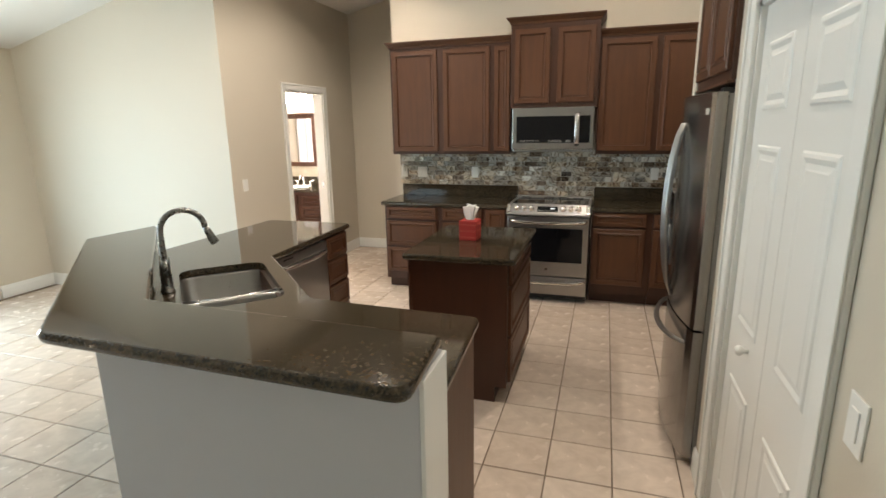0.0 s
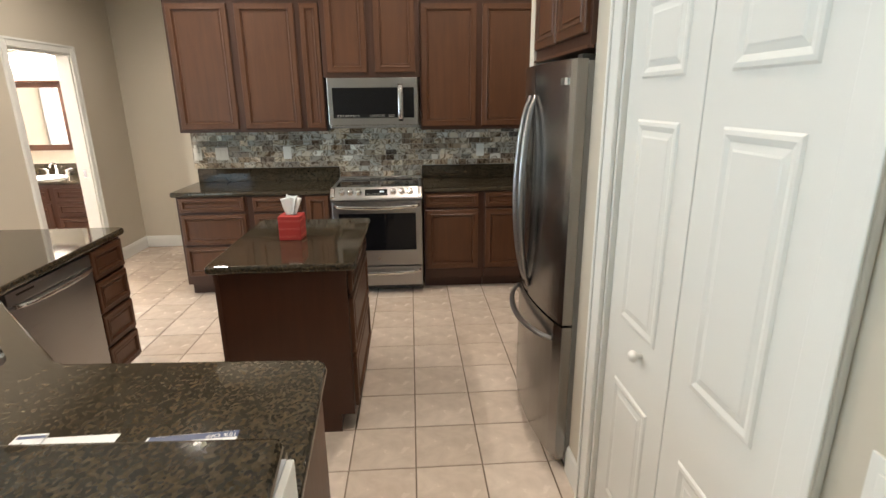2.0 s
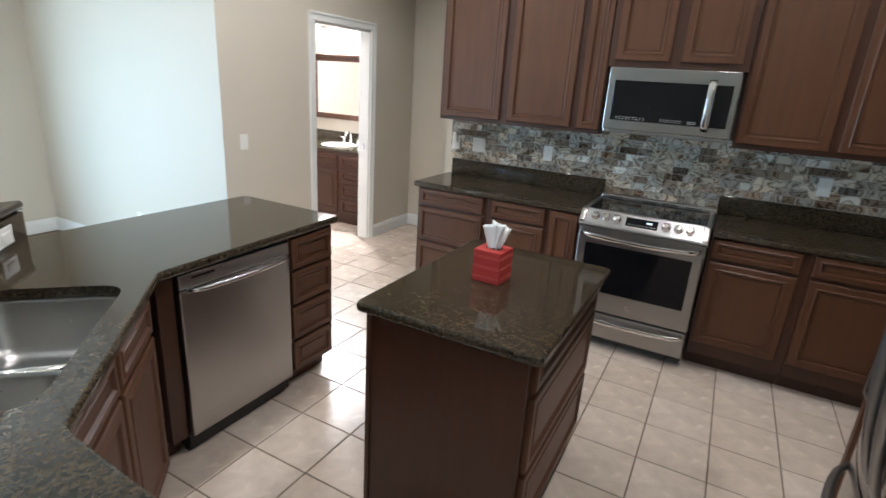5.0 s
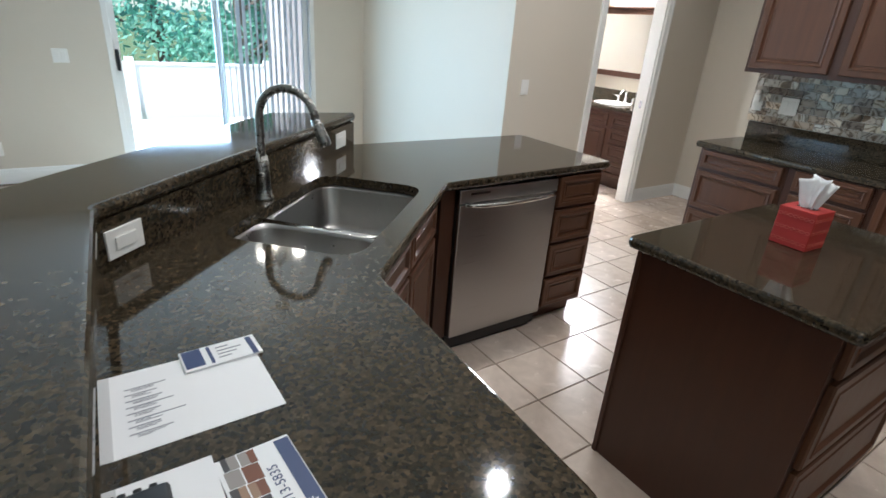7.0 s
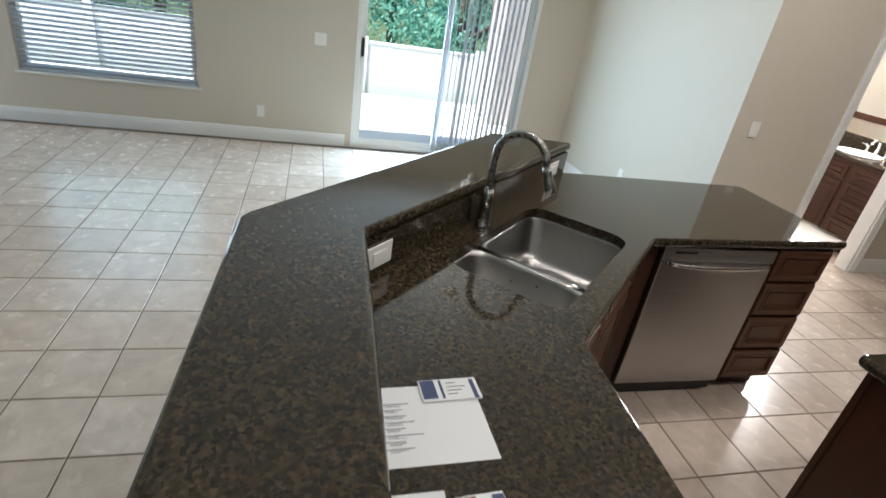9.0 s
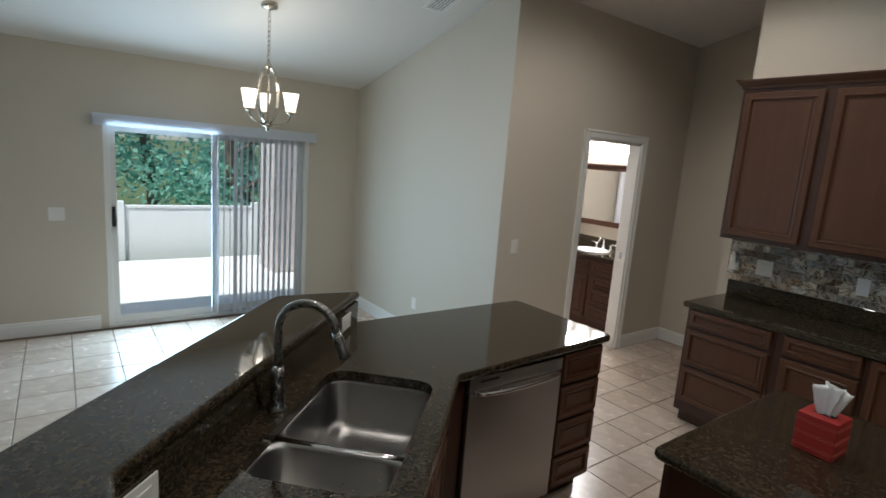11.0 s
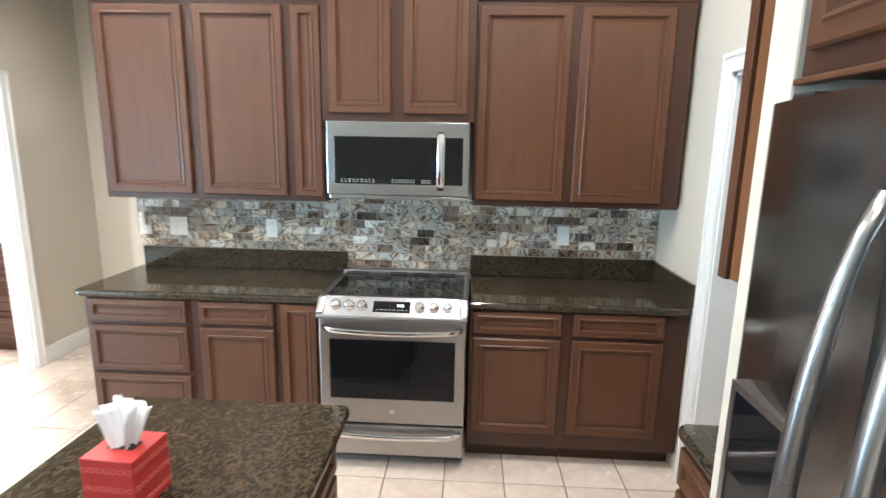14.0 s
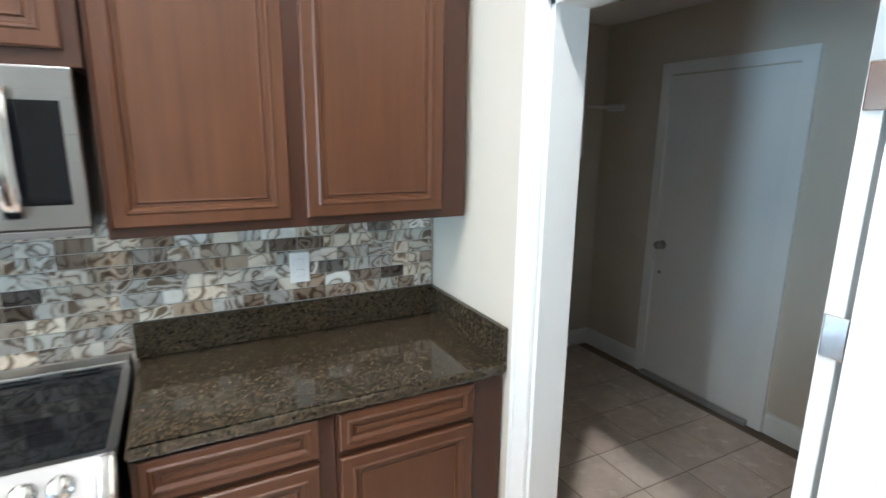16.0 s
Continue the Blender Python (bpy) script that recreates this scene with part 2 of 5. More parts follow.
M_VANE = vinyl("white_vinyl_vane", (0.76, 0.79, 0.84), 0.45)
M_SLAT = vinyl("white_blind_slat", (0.72, 0.76, 0.80), 0.3)
M_WALLVENT = paint("grey_vent_paint", (0.35, 0.34, 0.32), 0.6, 0.1, 0)


# ---- building helpers ----
from mathutils.geometry import tessellate_polygon


def thing(name, at, label, category, group="", kind=""):
    ob = new(name)
    ob.location = at
    ob.empty_display_size = 0.1
    return tagged(ob, label, category, group, kind)


def world_at(ob):
    p = Vector((0, 0, 0))
    while ob:
        p += ob.location
        ob = ob.parent
    return p


def mesh_of(name, bm, material, smooth=False):
    me = bpy.data.meshes.new(name)
    bmesh.ops.recalc_face_normals(bm, faces=bm.faces)
    if smooth:
        for f in bm.faces:
            f.smooth = True
    bm.to_mesh(me)
    bm.free()
    me.materials.append(material)
    return me


def part(name, bm, material, parent, label="", smooth=False):
    """Links bm, given in world coordinates, as one mesh under parent."""
    bmesh.ops.translate(bm, verts=bm.verts, vec=-world_at(parent))
    ob = new(name, mesh_of(name, bm, material, smooth))
    ob.parent = parent
    return tagged(ob, label)


def single(name, bm, material, label="", category="", kind="", smooth=False, group=""):
    """Links bm as one top-level mesh with its origin at its base."""
    xs = [v.co.copy() for v in bm.verts]
    at = Vector((sum(c.x for c in xs) / len(xs), sum(c.y for c in xs) / len(xs), min(c.z for c in xs)))
    bmesh.ops.translate(bm, verts=bm.verts, vec=-at)
    ob = new(name, mesh_of(name, bm, material, smooth))
    ob.location = at
    return tagged(ob, label, category, group, kind)


def add_box(bm, x0, x1, y0, y1, z0, z1, m=None):
    co = [(x, y, z) for x in (x0, x1) for y in (y0, y1) for z in (z0, z1)]
    v = [bm.verts.new(m @ Vector(c) if m else c) for c in co]
    for q in ((0, 1, 3, 2), (4, 6, 7, 5), (0, 4, 5, 1), (2, 3, 7, 6), (0, 2, 6, 4), (1, 5, 7, 3)):
        bm.faces.new([v[i] for i in q])


def box(x0, x1, y0, y1, z0, z1, bevel=0.0, m=None, seg=2):
    bm = bmesh.new()
    add_box(bm, min(x0, x1), max(x0, x1), min(y0, y1), max(y0, y1), min(z0, z1), max(z0, z1))
    if bevel:
        bmesh.ops.bevel(bm, geom=list(bm.edges), offset=bevel, segments=seg, affect="EDGES", profile=0.5)
    if m:
        bmesh.ops.transform(bm, matrix=m, verts=bm.verts)
    return bm


def boxes(*dims):
    bm = bmesh.new()
    for d in dims:
        add_box(bm, *d)
    return bm


def prism(points, axis, a, b):
    """A polygon swept along axis from a to b; the points are in the two other axes, in order."""
    bm = bmesh.new()
    ends = []
    for w in (a, b):
        ring = []
        for p, q in points:
            ring.append(bm.verts.new({"x": (w, p, q), "y": (p, w, q), "z": (p, q, w)}[axis]))
        ends.append(ring)
        bm.faces.new(ring)
    n = len(points)
    for i in range(n):
        bm.faces.new((ends[0][i], ends[0][(i + 1) % n], ends[1][(i + 1) % n], ends[1][i]))
    return bm


def tube_into(bm, pts, r, seg=10, caps=True):
    """A round bar along pts; r may be a list of radii."""
    pts = [Vector(p) for p in pts]
    rs = r if isinstance(r, (list, tuple)) else [r] * len(pts)
    rings, side = [], None
    for i, p in enumerate(pts):
        d = (pts[min(i + 1, len(pts) - 1)] - pts[max(i - 1, 0)]).normalized()
        if side is None:
            side = d.orthogonal().normalized()
        side = (side - d * side.dot(d)).normalized()
        up = d.cross(side)
        rings.append([bm.verts.new(p + (side * math.cos(k * math.tau / seg) + up * math.sin(k * math.tau / seg)) * rs[i]) for k in range(seg)])
    for a, b in zip(rings, rings[1:]):
        for k in range(seg):
            bm.faces.new((a[k], a[(k + 1) % seg], b[(k + 1) % seg], b[k]))
    if caps:
        bm.faces.new(rings[0])
        bm.faces.new(rings[-1])


def tube(pts, r, seg=10):
    bm = bmesh.new()
    tube_into(bm, pts, r, seg)
    return bm


def lathe(profile, at, seg=24, m=None):
    """A turned solid about z from (radius, height) pairs."""
    bm = bmesh.new()
    rings = []
    for r, h in profile:
        rings.append([bm.verts.new((r * math.cos(k * math.tau / seg), r * math.sin(k * math.tau / seg), h)) for k in range(seg)])
    for a, b in zip(rings, rings[1:]):
        for k in range(seg):
            bm.faces.new((a[k], a[(k + 1) % seg], b[(k + 1) % seg], b[k]))
    bm.faces.new(rings[0])
    bm.faces.new(rings[-1])
    if m:
        bmesh.ops.transform(bm, matrix=m, verts=bm.verts)
    bmesh.ops.translate(bm, verts=bm.verts, vec=at)
    return bm


def ring_band(center, a, b, width, thick, turn, seg=40):
    """An oval hoop of flat bar, standing upright and turned about z."""
    bm = bmesh.new()
    rot = Matrix.Rotation(turn, 4, "Z")
    rings = []
    for k in range(seg):
        t = k * math.tau / seg
        c, s = math.cos(t), math.sin(t)
        ring = []
        for dr, dw in ((-1, -1), (1, -1), (1, 1), (-1, 1)):
            ring.append(bm.verts.new(Vector(center) + rot @ Vector(((a + dr * thick / 2) * c, dw * width / 2, (b + dr * thick / 2) * s))))
        rings.append(ring)
    for k in range(seg):
        p, q = rings[k], rings[(k + 1) % seg]
        for i in range(4):
            bm.faces.new((p[i], p[(i + 1) % 4], q[(i + 1) % 4], q[i]))
    return bm


def rounded(points, radius, seg=5):
    """A plan polygon with its corners rounded; radius may be one for each corner."""
    out = []
    n = len(points)
    for i, p in enumerate(points):
        r = radius[i] if isinstance(radius, (list, tuple)) else radius
        p, a, b = Vector(p), Vector(points[i - 1]), Vector(points[(i + 1) % n])
        u, v = (a - p).normalized(), (b - p).normalized()
        if r <= 0:
            out.append(p)
            continue
        half = u.angle(v) / 2
        d = min(r / math.tan(half), (a - p).length * 0.48, (b - p).length * 0.48)
        for k in range(seg + 1):
            t = k / seg
            out.append((p + u * d) * (1 - t) ** 2 + p * 2 * t * (1 - t) + (p + v * d) * t ** 2)
    return out


def inset_poly(pts, d):
    """Moves each side of a counter-clockwise polygon inwards by d."""
    out = []
    n = len(pts)
    for i in range(n):
        a, p, b = pts[i - 1], pts[i], pts[(i + 1) % n]
        n1, n2 = Vector((-(p - a).y, (p - a).x)).normalized(), Vector((-(b - p).y, (b - p).x)).normalized()
        mid = n1 + n2
        out.append(p + mid * (d / max(0.4, mid.length_squared / 2)))
    return out


def ccw(pts):
    pts = [Vector(p) for p in pts]
    area = sum(a.x * b.y - b.x * a.y for a, b in zip(pts, pts[1:] + pts[:1]))
    return pts if area > 0 else pts[::-1]


def slab(outline, z0, z1, hole=None, nose=0.012, seg=4):
    """A stone top with a rounded edge all round and, at will, one hole."""
    outline = ccw(outline)
    bm = bmesh.new()
    rings = []
    for k in range(2 * seg + 1):
        t = -math.pi / 2 + math.pi * k / (2 * seg)
        d = nose * (1 - math.cos(t))
        mid, half = (z0 + z1) / 2, (z1 - z0) / 2
        rings.append([bm.verts.new((p.x, p.y, mid + half * math.sin(t))) for p in inset_poly(outline, d)])
    for a, b in zip(rings, rings[1:]):
        for k in range(len(a)):
            bm.faces.new((a[k], a[(k + 1) % len(a)], b[(k + 1) % len(a)], b[k]))
    low = high = None
    if hole:
        hole = ccw(hole)
        low = [bm.verts.new((p.x, p.y, z0)) for p in hole]
        high = [bm.verts.new((p.x, p.y, z1)) for p in hole]
        for k in range(len(low)):
            bm.faces.new((low[k], high[k], high[(k + 1) % len(low)], low[(k + 1) % len(low)]))
    for ring, inner in ((rings[0], low), (rings[-1], high)):
        loops = [[v.co for v in ring]] + ([[v.co for v in inner]] if inner else [])
        flat = ring + (inner or [])
        for tri in tessellate_polygon(loops):
            try:
                bm.faces.new([flat[i] for i in tri])
            except ValueError:
                pass
    return bm


def face_matrix(origin, normal_angle):
    """Local x runs along the face to the right as one looks at it, -y points out of it, z up."""
    return Matrix.Translation(origin) @ Matrix.Rotation(normal_angle, 4, "Z")


FACE_SOUTH, FACE_EAST, FACE_WEST = 0.0, math.pi / 2, -math.pi / 2


def panel(x0, x1, z0, z1, m, rail=0.05, depth=0.02, flat=False):
    """A framed cabinet front with a beaded, sunk panel, out of the plane y = 0 of m."""
    if flat:
        rings = [(0, 0), (0, -depth + 0.004), (0.004, -depth)]
    else:
        rings = [(0, 0), (0, -depth + 0.005), (0.005, -depth), (rail - 0.014, -depth), (rail - 0.009, -depth - 0.004), (rail - 0.003, -depth - 0.003),
                 (rail + 0.003, -depth + 0.009), (rail + 0.013, -depth + 0.010), (rail + 0.017, -depth + 0.005), (rail + 0.022, -depth + 0.006)]
    bm = bmesh.new()
    last = None
    for d, y in rings:
        cur = [bm.verts.new(m @ Vector(c)) for c in ((x0 + d, y, z0 + d), (x1 - d, y, z0 + d), (x1 - d, y, z1 - d), (x0 + d, y, z1 - d))]
        if last:
            for k in range(4):
                bm.faces.new((last[k], last[(k + 1) % 4], cur[(k + 1) % 4], cur[k]))
        else:
            bm.faces.new(cur)
        last = cur
    bm.faces.new(last)
    return bm


def plate(name, at, angle, label, rocker=1, wide=False, lying=False):
    """A switch or outlet plate on a wall, upright or lying on its side."""
    m = face_matrix(at, angle)
    if lying:
        m = m @ Matrix.Rotation(math.pi / 2, 4, "Y")
    w = 0.115 if wide else 0.072
    root = thing(name, at, label, "wall plate")
    part("cover", box(-w / 2, w / 2, -0.006, 0, -0.057, 0.057, 0.002, m), M_PLATE, root)
    n = 2 if wide and name == "light_switch" else 1
    for i in range(n):
        cx = (i - (n - 1) / 2) * 0.046
        if rocker:
            part("rocker", box(cx - 0.016, cx + 0.016, -0.010, -0.006, -0.033, 0.033, 0.002, m), M_PLATE, root)
        else:
            for cz in (-0.02, 0.02):
                part("socket", box(cx - 0.015, cx + 0.015, -0.0085, -0.006, cz - 0.013, cz + 0.013, 0.002, m), M_PLATE, root)
    return root


# ---- structure ----
WEST, EAST, NORTH, SOUTH = -5.8, 1.042, 5.45, -3.0
PX = 0.51


def structure(name, bm, material, label, category="wall"):
    return single(name, bm, material, label, category, "structure")


def gable(y0, y1, x0, x1, z0=0.0):
    pts = [(x0, z0), (x1, z0), (x1, ceiling_z(x1) + 0.02)]
    if x0 < 0 < x1:
        pts.append((0.0, ceiling_z(0) + 0.02))
    pts.append((x0, ceiling_z(x0) + 0.02))
    return prism(pts, "y", y0, y1)


SL0, SL1, SLZ = 1.62, 3.50, 1.90
WI0, WI1, WZ0, WZ1 = -1.38, 0.12, 0.47, 2.03
structure("wall_west", boxes((WEST - 0.14, WEST, SOUTH, WI0, 0, 2.5), (WEST - 0.14, WEST, WI1, SL0, 0, 2.5), (WEST - 0.14, WEST, SL1, 4.19, 0, 2.5),
                             (WEST - 0.14, WEST, WI0, WI1, 0, WZ0), (WEST - 0.14, WEST, WI0, WI1, WZ1, 2.5), (WEST - 0.14, WEST, SL0, SL1, SLZ, 2.5)),
          M_WALL, "beige painted wall with a sliding door and a window")
structure("wall_dining", gable(4.07, 4.19, WEST, -3.28), M_WALL, "beige painted wall under the sloping ceiling")
BD0, BD1, BDZ = 5.03, 5.815, 2.06
structure("wall_bath", boxes((-3.40, -3.28, 4.19, BD0, 0, 3.1), (-3.40, -3.28, BD1, 6.6, 0, 3.1), (-3.40, -3.28, BD0, BD1, BDZ, 3.1)), M_WALL, "beige painted wall with the bathroom doorway")
structure("wall_hall", gable(6.6, 6.72, -3.40, EAST), M_WALL, "beige painted wall at the end of the passage")
structure("wall_north", gable(NORTH, NORTH + 0.12, -2.20, EAST), M_WALL, "beige painted kitchen wall above the cabinets")
LD0, LD1, LDZ = 3.914, 4.735, 2.02
structure("wall_laundry", boxes((EAST, EAST + 0.12, SOUTH, LD0, 0, 3.9), (EAST, EAST + 0.12, LD1, 6.72, 0, 3.9), (EAST, EAST + 0.12, LD0, LD1, LDZ, 3.9)), M_WALL, "pale painted wall with the laundry doorway")
structure("wall_stub", box(0.478, EAST, 3.338, 3.43, 0, 3.9, 0.006), M_WALL, "pale painted wall end beside the refrigerator")
PD0, PD1, PDZ = 1.315, 2.235, 2.05
structure("wall_pantry", boxes((PX, PX + 0.12, SOUTH, PD0, 0, 3.9), (PX, PX + 0.12, PD1, 2.39, 0, 3.9), (PX, PX + 0.12, PD0, PD1, PDZ, 3.9), (PX, EAST, 2.39, 2.495, 0, 3.9)),
          M_WALL, "beige painted wall with the pantry door")
# out of view; its window hole is added to let fill light in
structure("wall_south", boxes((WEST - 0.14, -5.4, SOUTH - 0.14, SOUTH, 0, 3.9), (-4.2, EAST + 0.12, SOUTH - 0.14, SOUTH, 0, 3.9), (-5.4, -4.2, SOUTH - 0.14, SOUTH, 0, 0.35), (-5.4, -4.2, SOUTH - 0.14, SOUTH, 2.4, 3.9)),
          M_WALL, "beige painted wall, out of view, with a window added for light")
structure("ceiling", prism([(WEST - 0.14, 2.446), (0, 3.872), (EAST + 0.12, 3.872), (EAST + 0.12, 3.97), (0, 3.97), (WEST - 0.14, 2.545)], "y", SOUTH - 0.14, 6.72), M_CEIL, "white sloping ceiling", "ceiling")
structure("wall_bathroom", boxes((-5.6, -5.48, 4.19, 6.72, 0, 2.44), (-5.48, -3.40, 6.6, 6.72, 0, 2.44)), M_WALL, "cream painted bathroom wall")
structure("ceiling_bathroom", box(-5.6, -3.40, 4.19, 6.72, 2.44, 2.5), M_CEIL, "white flat bathroom ceiling", "ceiling")
structure("wall_laundry_room", boxes((EAST + 0.12, 3.12, 6.55, 6.67, 0, 2.44), (3.0, 3.12, 3.6, 6.55, 0, 2.44), (EAST + 0.12, 3.0, 3.6, 3.72, 0, 2.44)), M_WALL, "beige painted laundry room wall")
structure("ceiling_laundry", box(EAST + 0.12, 3.12, 3.6, 6.67, 2.44, 2.5), M_CEIL, "white flat laundry ceiling", "ceiling")

# floor bed under the tiles; the tiles come last in the file
floor = structure("floor", box(WEST, 3.12, SOUTH, 6.72, -0.12, -0.004), M_GROUT, "beige square ceramic floor tiles with tan grout", "floor")


def baseboard(x0, y0, x1, y1, nx, ny):
    """A moulded skirting along a wall, standing out towards (nx, ny)."""
    prof = [(0, 0), (0.015, 0), (0.015, 0.095), (0.011, 0.107), (0.011, 0.118), (0.004, 0.13), (0, 0.13)]
    bm = bmesh.new()
    ends = []
    for x, y in ((x0, y0), (x1, y1)):
        ends.append([bm.verts.new((x + nx * d, y + ny * d, z)) for d, z in prof])
        bm.faces.new(ends[-1])
    for k in range(len(prof)):
        bm.faces.new((ends[0][k], ends[0][(k + 1) % len(prof)], ends[1][(k + 1) % len(prof)], ends[1][k]))
    return single("baseboard", bm, M_TRIM, "white moulded wooden baseboard along the wall", "baseboard", "structure")


for b in [(WEST, SOUTH, WEST, SL0 - 0.06, 1, 0), (WEST, SL1 + 0.02, WEST, 4.07, 1, 0), (WEST + 0.015, 4.07, -3.28, 4.07, 0, -1), (-3.28, 4.055, -3.28, BD0 - 0.075, 1, 0),
          (-3.28, BD1 + 0.075, -3.28, 6.6, 1, 0), (-3.265, 6.6, 0.0, 6.6, 0, -1), (-2.20, NORTH + 0.12, -2.20, NORTH, -1, 0), (PX, SOUTH, PX, PD0 - 0.09, -1, 0),
          (PX, PD1 + 0.09, PX, 2.495, -1, 0), (EAST + 0.12, 6.55, 3.0, 6.55, 0, -1), (3.0, 3.72, 3.0, 5.07, -1, 0), (3.0, 6.04, 3.0, 6.55, -1, 0)]:
    baseboard(*b)


def casing(name, m, w0, w1, h, width, label):
    """A moulded surround on the face m of a doorway from w0 to w1."""
    root = thing(name, m @ Vector(((w0 + w1) / 2, 0, 0)), label, "door casing", kind="structure")

    def strip(a, b, c, d, inner):
        bm = box(a, b, -0.017, 0, c, d, 0.004, m)
        return bm
    part("jamb_casing", strip(w0 - width, w0, 0, h + width, 1), M_TRIM, root)
    part("jamb_casing", strip(w1, w1 + width, 0, h + width, 0), M_TRIM, root)
    part("head_casing", strip(w0 - 0.001, w1 + 0.001, h, h + width, 0), M_TRIM, root)
    e = 0.02
    for a, b in ((w0 - width, w0 - width + e), (w1 + width - e, w1 + width)):
        part("back_band", box(a, b, -0.024, -0.0172, 0, h + width, 0.003, m), M_TRIM, root)
    part("back_band", box(w0 - width, w1 + width, -0.0241, -0.0173, h + width - e, h + width + 0.001, 0.003, m), M_TRIM, root)
    return root


def lining(root, m, w0, w1, h, depth):
    part("jamb", box(w0 - 0.001, w0 + 0.016, 0.0, depth, 0, h, 0, m), M_TRIM, root)
    part("jamb", box(w1 - 0.016, w1 + 0.001, 0.0, depth, 0, h, 0, m), M_TRIM, root)
    part("head", box(w0, w1, 0.0, depth, h - 0.016, h + 0.001, 0, m), M_TRIM, root)


# bathroom doorway: seen from the kitchen the wall faces east
bm_m = face_matrix((-3.28, BD0, 0), FACE_EAST)
c = casing("door_casing_bath", bm_m, 0.0, BD1 - BD0, BDZ, 0.07, "white painted casing round the open bathroom doorway")
lining(c, bm_m, 0.0, BD1 - BD0, BDZ, 0.12)
part("strike_plate", box(BD1 - BD0 - 0.0185, BD1 - BD0 - 0.0158, 0.04, 0.07, 0.93, 1.0, 0, bm_m), M_CHROME, c, "chrome strike plate")
# laundry doorway: the wall faces west
lm = face_matrix((EAST, LD1, 0), FACE_WEST)
c = casing("door_casing_laundry", lm, 0.0, LD1 - LD0, LDZ, 0.085, "white painted casing round the open laundry doorway")
lining(c, lm, 0.0, LD1 - LD0, LDZ, 0.12)
# pantry doorway
pm = face_matrix((PX, PD1, 0), FACE_WEST)
c = casing("door_casing_pantry", pm, 0.0, PD1 - PD0, PDZ, 0.085, "white painted casing round the pantry door")
lining(c, pm, 0.0, PD1 - PD0, PDZ, 0.12)


def six_panel_leaf(root, name, x0, x1, z0, z1, m, y, cols, thick=0.035):
    """A moulded door leaf with sunk panels in columns."""
    leaf = part(name, box(x0, x1, y, y + thick, z0, z1, 0.003, m), M_DOOR, root)
    st = 0.095
    w = (x1 - x0 - st * (cols + 1)) / cols
    for cidx in range(cols):
        a = x0 + st + cidx * (w + st)
        for p0, p1 in ((0.22, 0.70), (0.92, 1.565), (1.68, 1.90)):
            bm = bmesh.new()
            last = None
            for d, yy in ((0, -0.0005), (0.006, -0.005), (0.016, -0.006), (0.03, -0.0015), (0.045, -0.004), (0.05, -0.006)):
                cur = [bm.verts.new(m @ Vector(q)) for q in ((a + d, y + yy, p0 + d), (a + w - d, y + yy, p0 + d), (a + w - d, y + yy, p1 - d), (a + d, y + yy, p1 - d))]
                if last:
                    for k in range(4):
                        bm.faces.new((last[k], last[(k + 1) % 4], cur[(k + 1) % 4], cur[k]))
                last = cur
            bm.faces.new(last)
            part("door_panel", bm, M_DOOR, leaf)
    return leaf


W = PD1 - PD0
pantry = thing("pantry_door", (PX + 0.03, (PD0 + PD1) / 2, 0), "white painted bifold pantry door with moulded panels, shut", "door")
l1 = six_panel_leaf(pantry, "door_leaf", 0.018, W / 2 - 0.002, 0.012, PDZ - 0.02, pm, 0.018, 1)
l2 = six_panel_leaf(pantry, "door_leaf", W / 2 + 0.002, W - 0.018, 0.012, PDZ - 0.02, pm, 0.018, 1)
kx = 0.29
part("knob", lathe([(0.008, 0), (0.008, 0.014), (0.016, 0.02), (0.019, 0.03), (0.014, 0.039), (0.004, 0.042)], (0, 0, 0), 16, pm @ Matrix.Translation((kx, 0.018, 0.865)) @ Matrix.Rotation(math.pi / 2, 4, "X")), M_PLATE, l1, "white round knob", True)

# the laundry door stands open into the laundry room
ldoor = thing("laundry_door", (EAST + 0.14, LD0 + 0.03, 0), "white painted panelled door standing open into the laundry room", "door")
part("leaf", box(EAST + 0.128, EAST + 0.80, LD0 + 0.081, LD0 + 0.116, 0.012, LDZ - 0.02, 0.003), M_DOOR, ldoor)
for hz in (0.28, 1.30, 1.75):
    part("hinge", box(EAST + 0.119, EAST + 0.1275, LD0 + 0.066, LD0 + 0.110, hz - 0.042, hz + 0.042, 0.003), M_CHROME, ldoor, "steel butt hinge")

# ---- sliding door, blinds, window ----
slider = thing("sliding_door", (WEST - 0.07, (SL0 + SL1) / 2, 0), "white framed sliding glass door to the sunny patio", "sliding door", kind="structure")
for n, d in (("frame_post", (WEST - 0.12, WEST + 0.004, SL0 - 0.002, SL0 + 0.045, 0, SLZ)), ("frame_post", (WEST - 0.12, WEST + 0.004, SL1 - 0.045, SL1 + 0.002, 0, SLZ)),
             ("frame_head", (WEST - 0.12, WEST + 0.004, SL0, SL1, SLZ - 0.045, SLZ + 0.002)), ("threshold", (WEST - 0.12, WEST + 0.012, SL0, SL1, 0, 0.03))):
    part(n, box(*d, 0.003), M_TRIM, slider)
mid = (SL0 + SL1) / 2
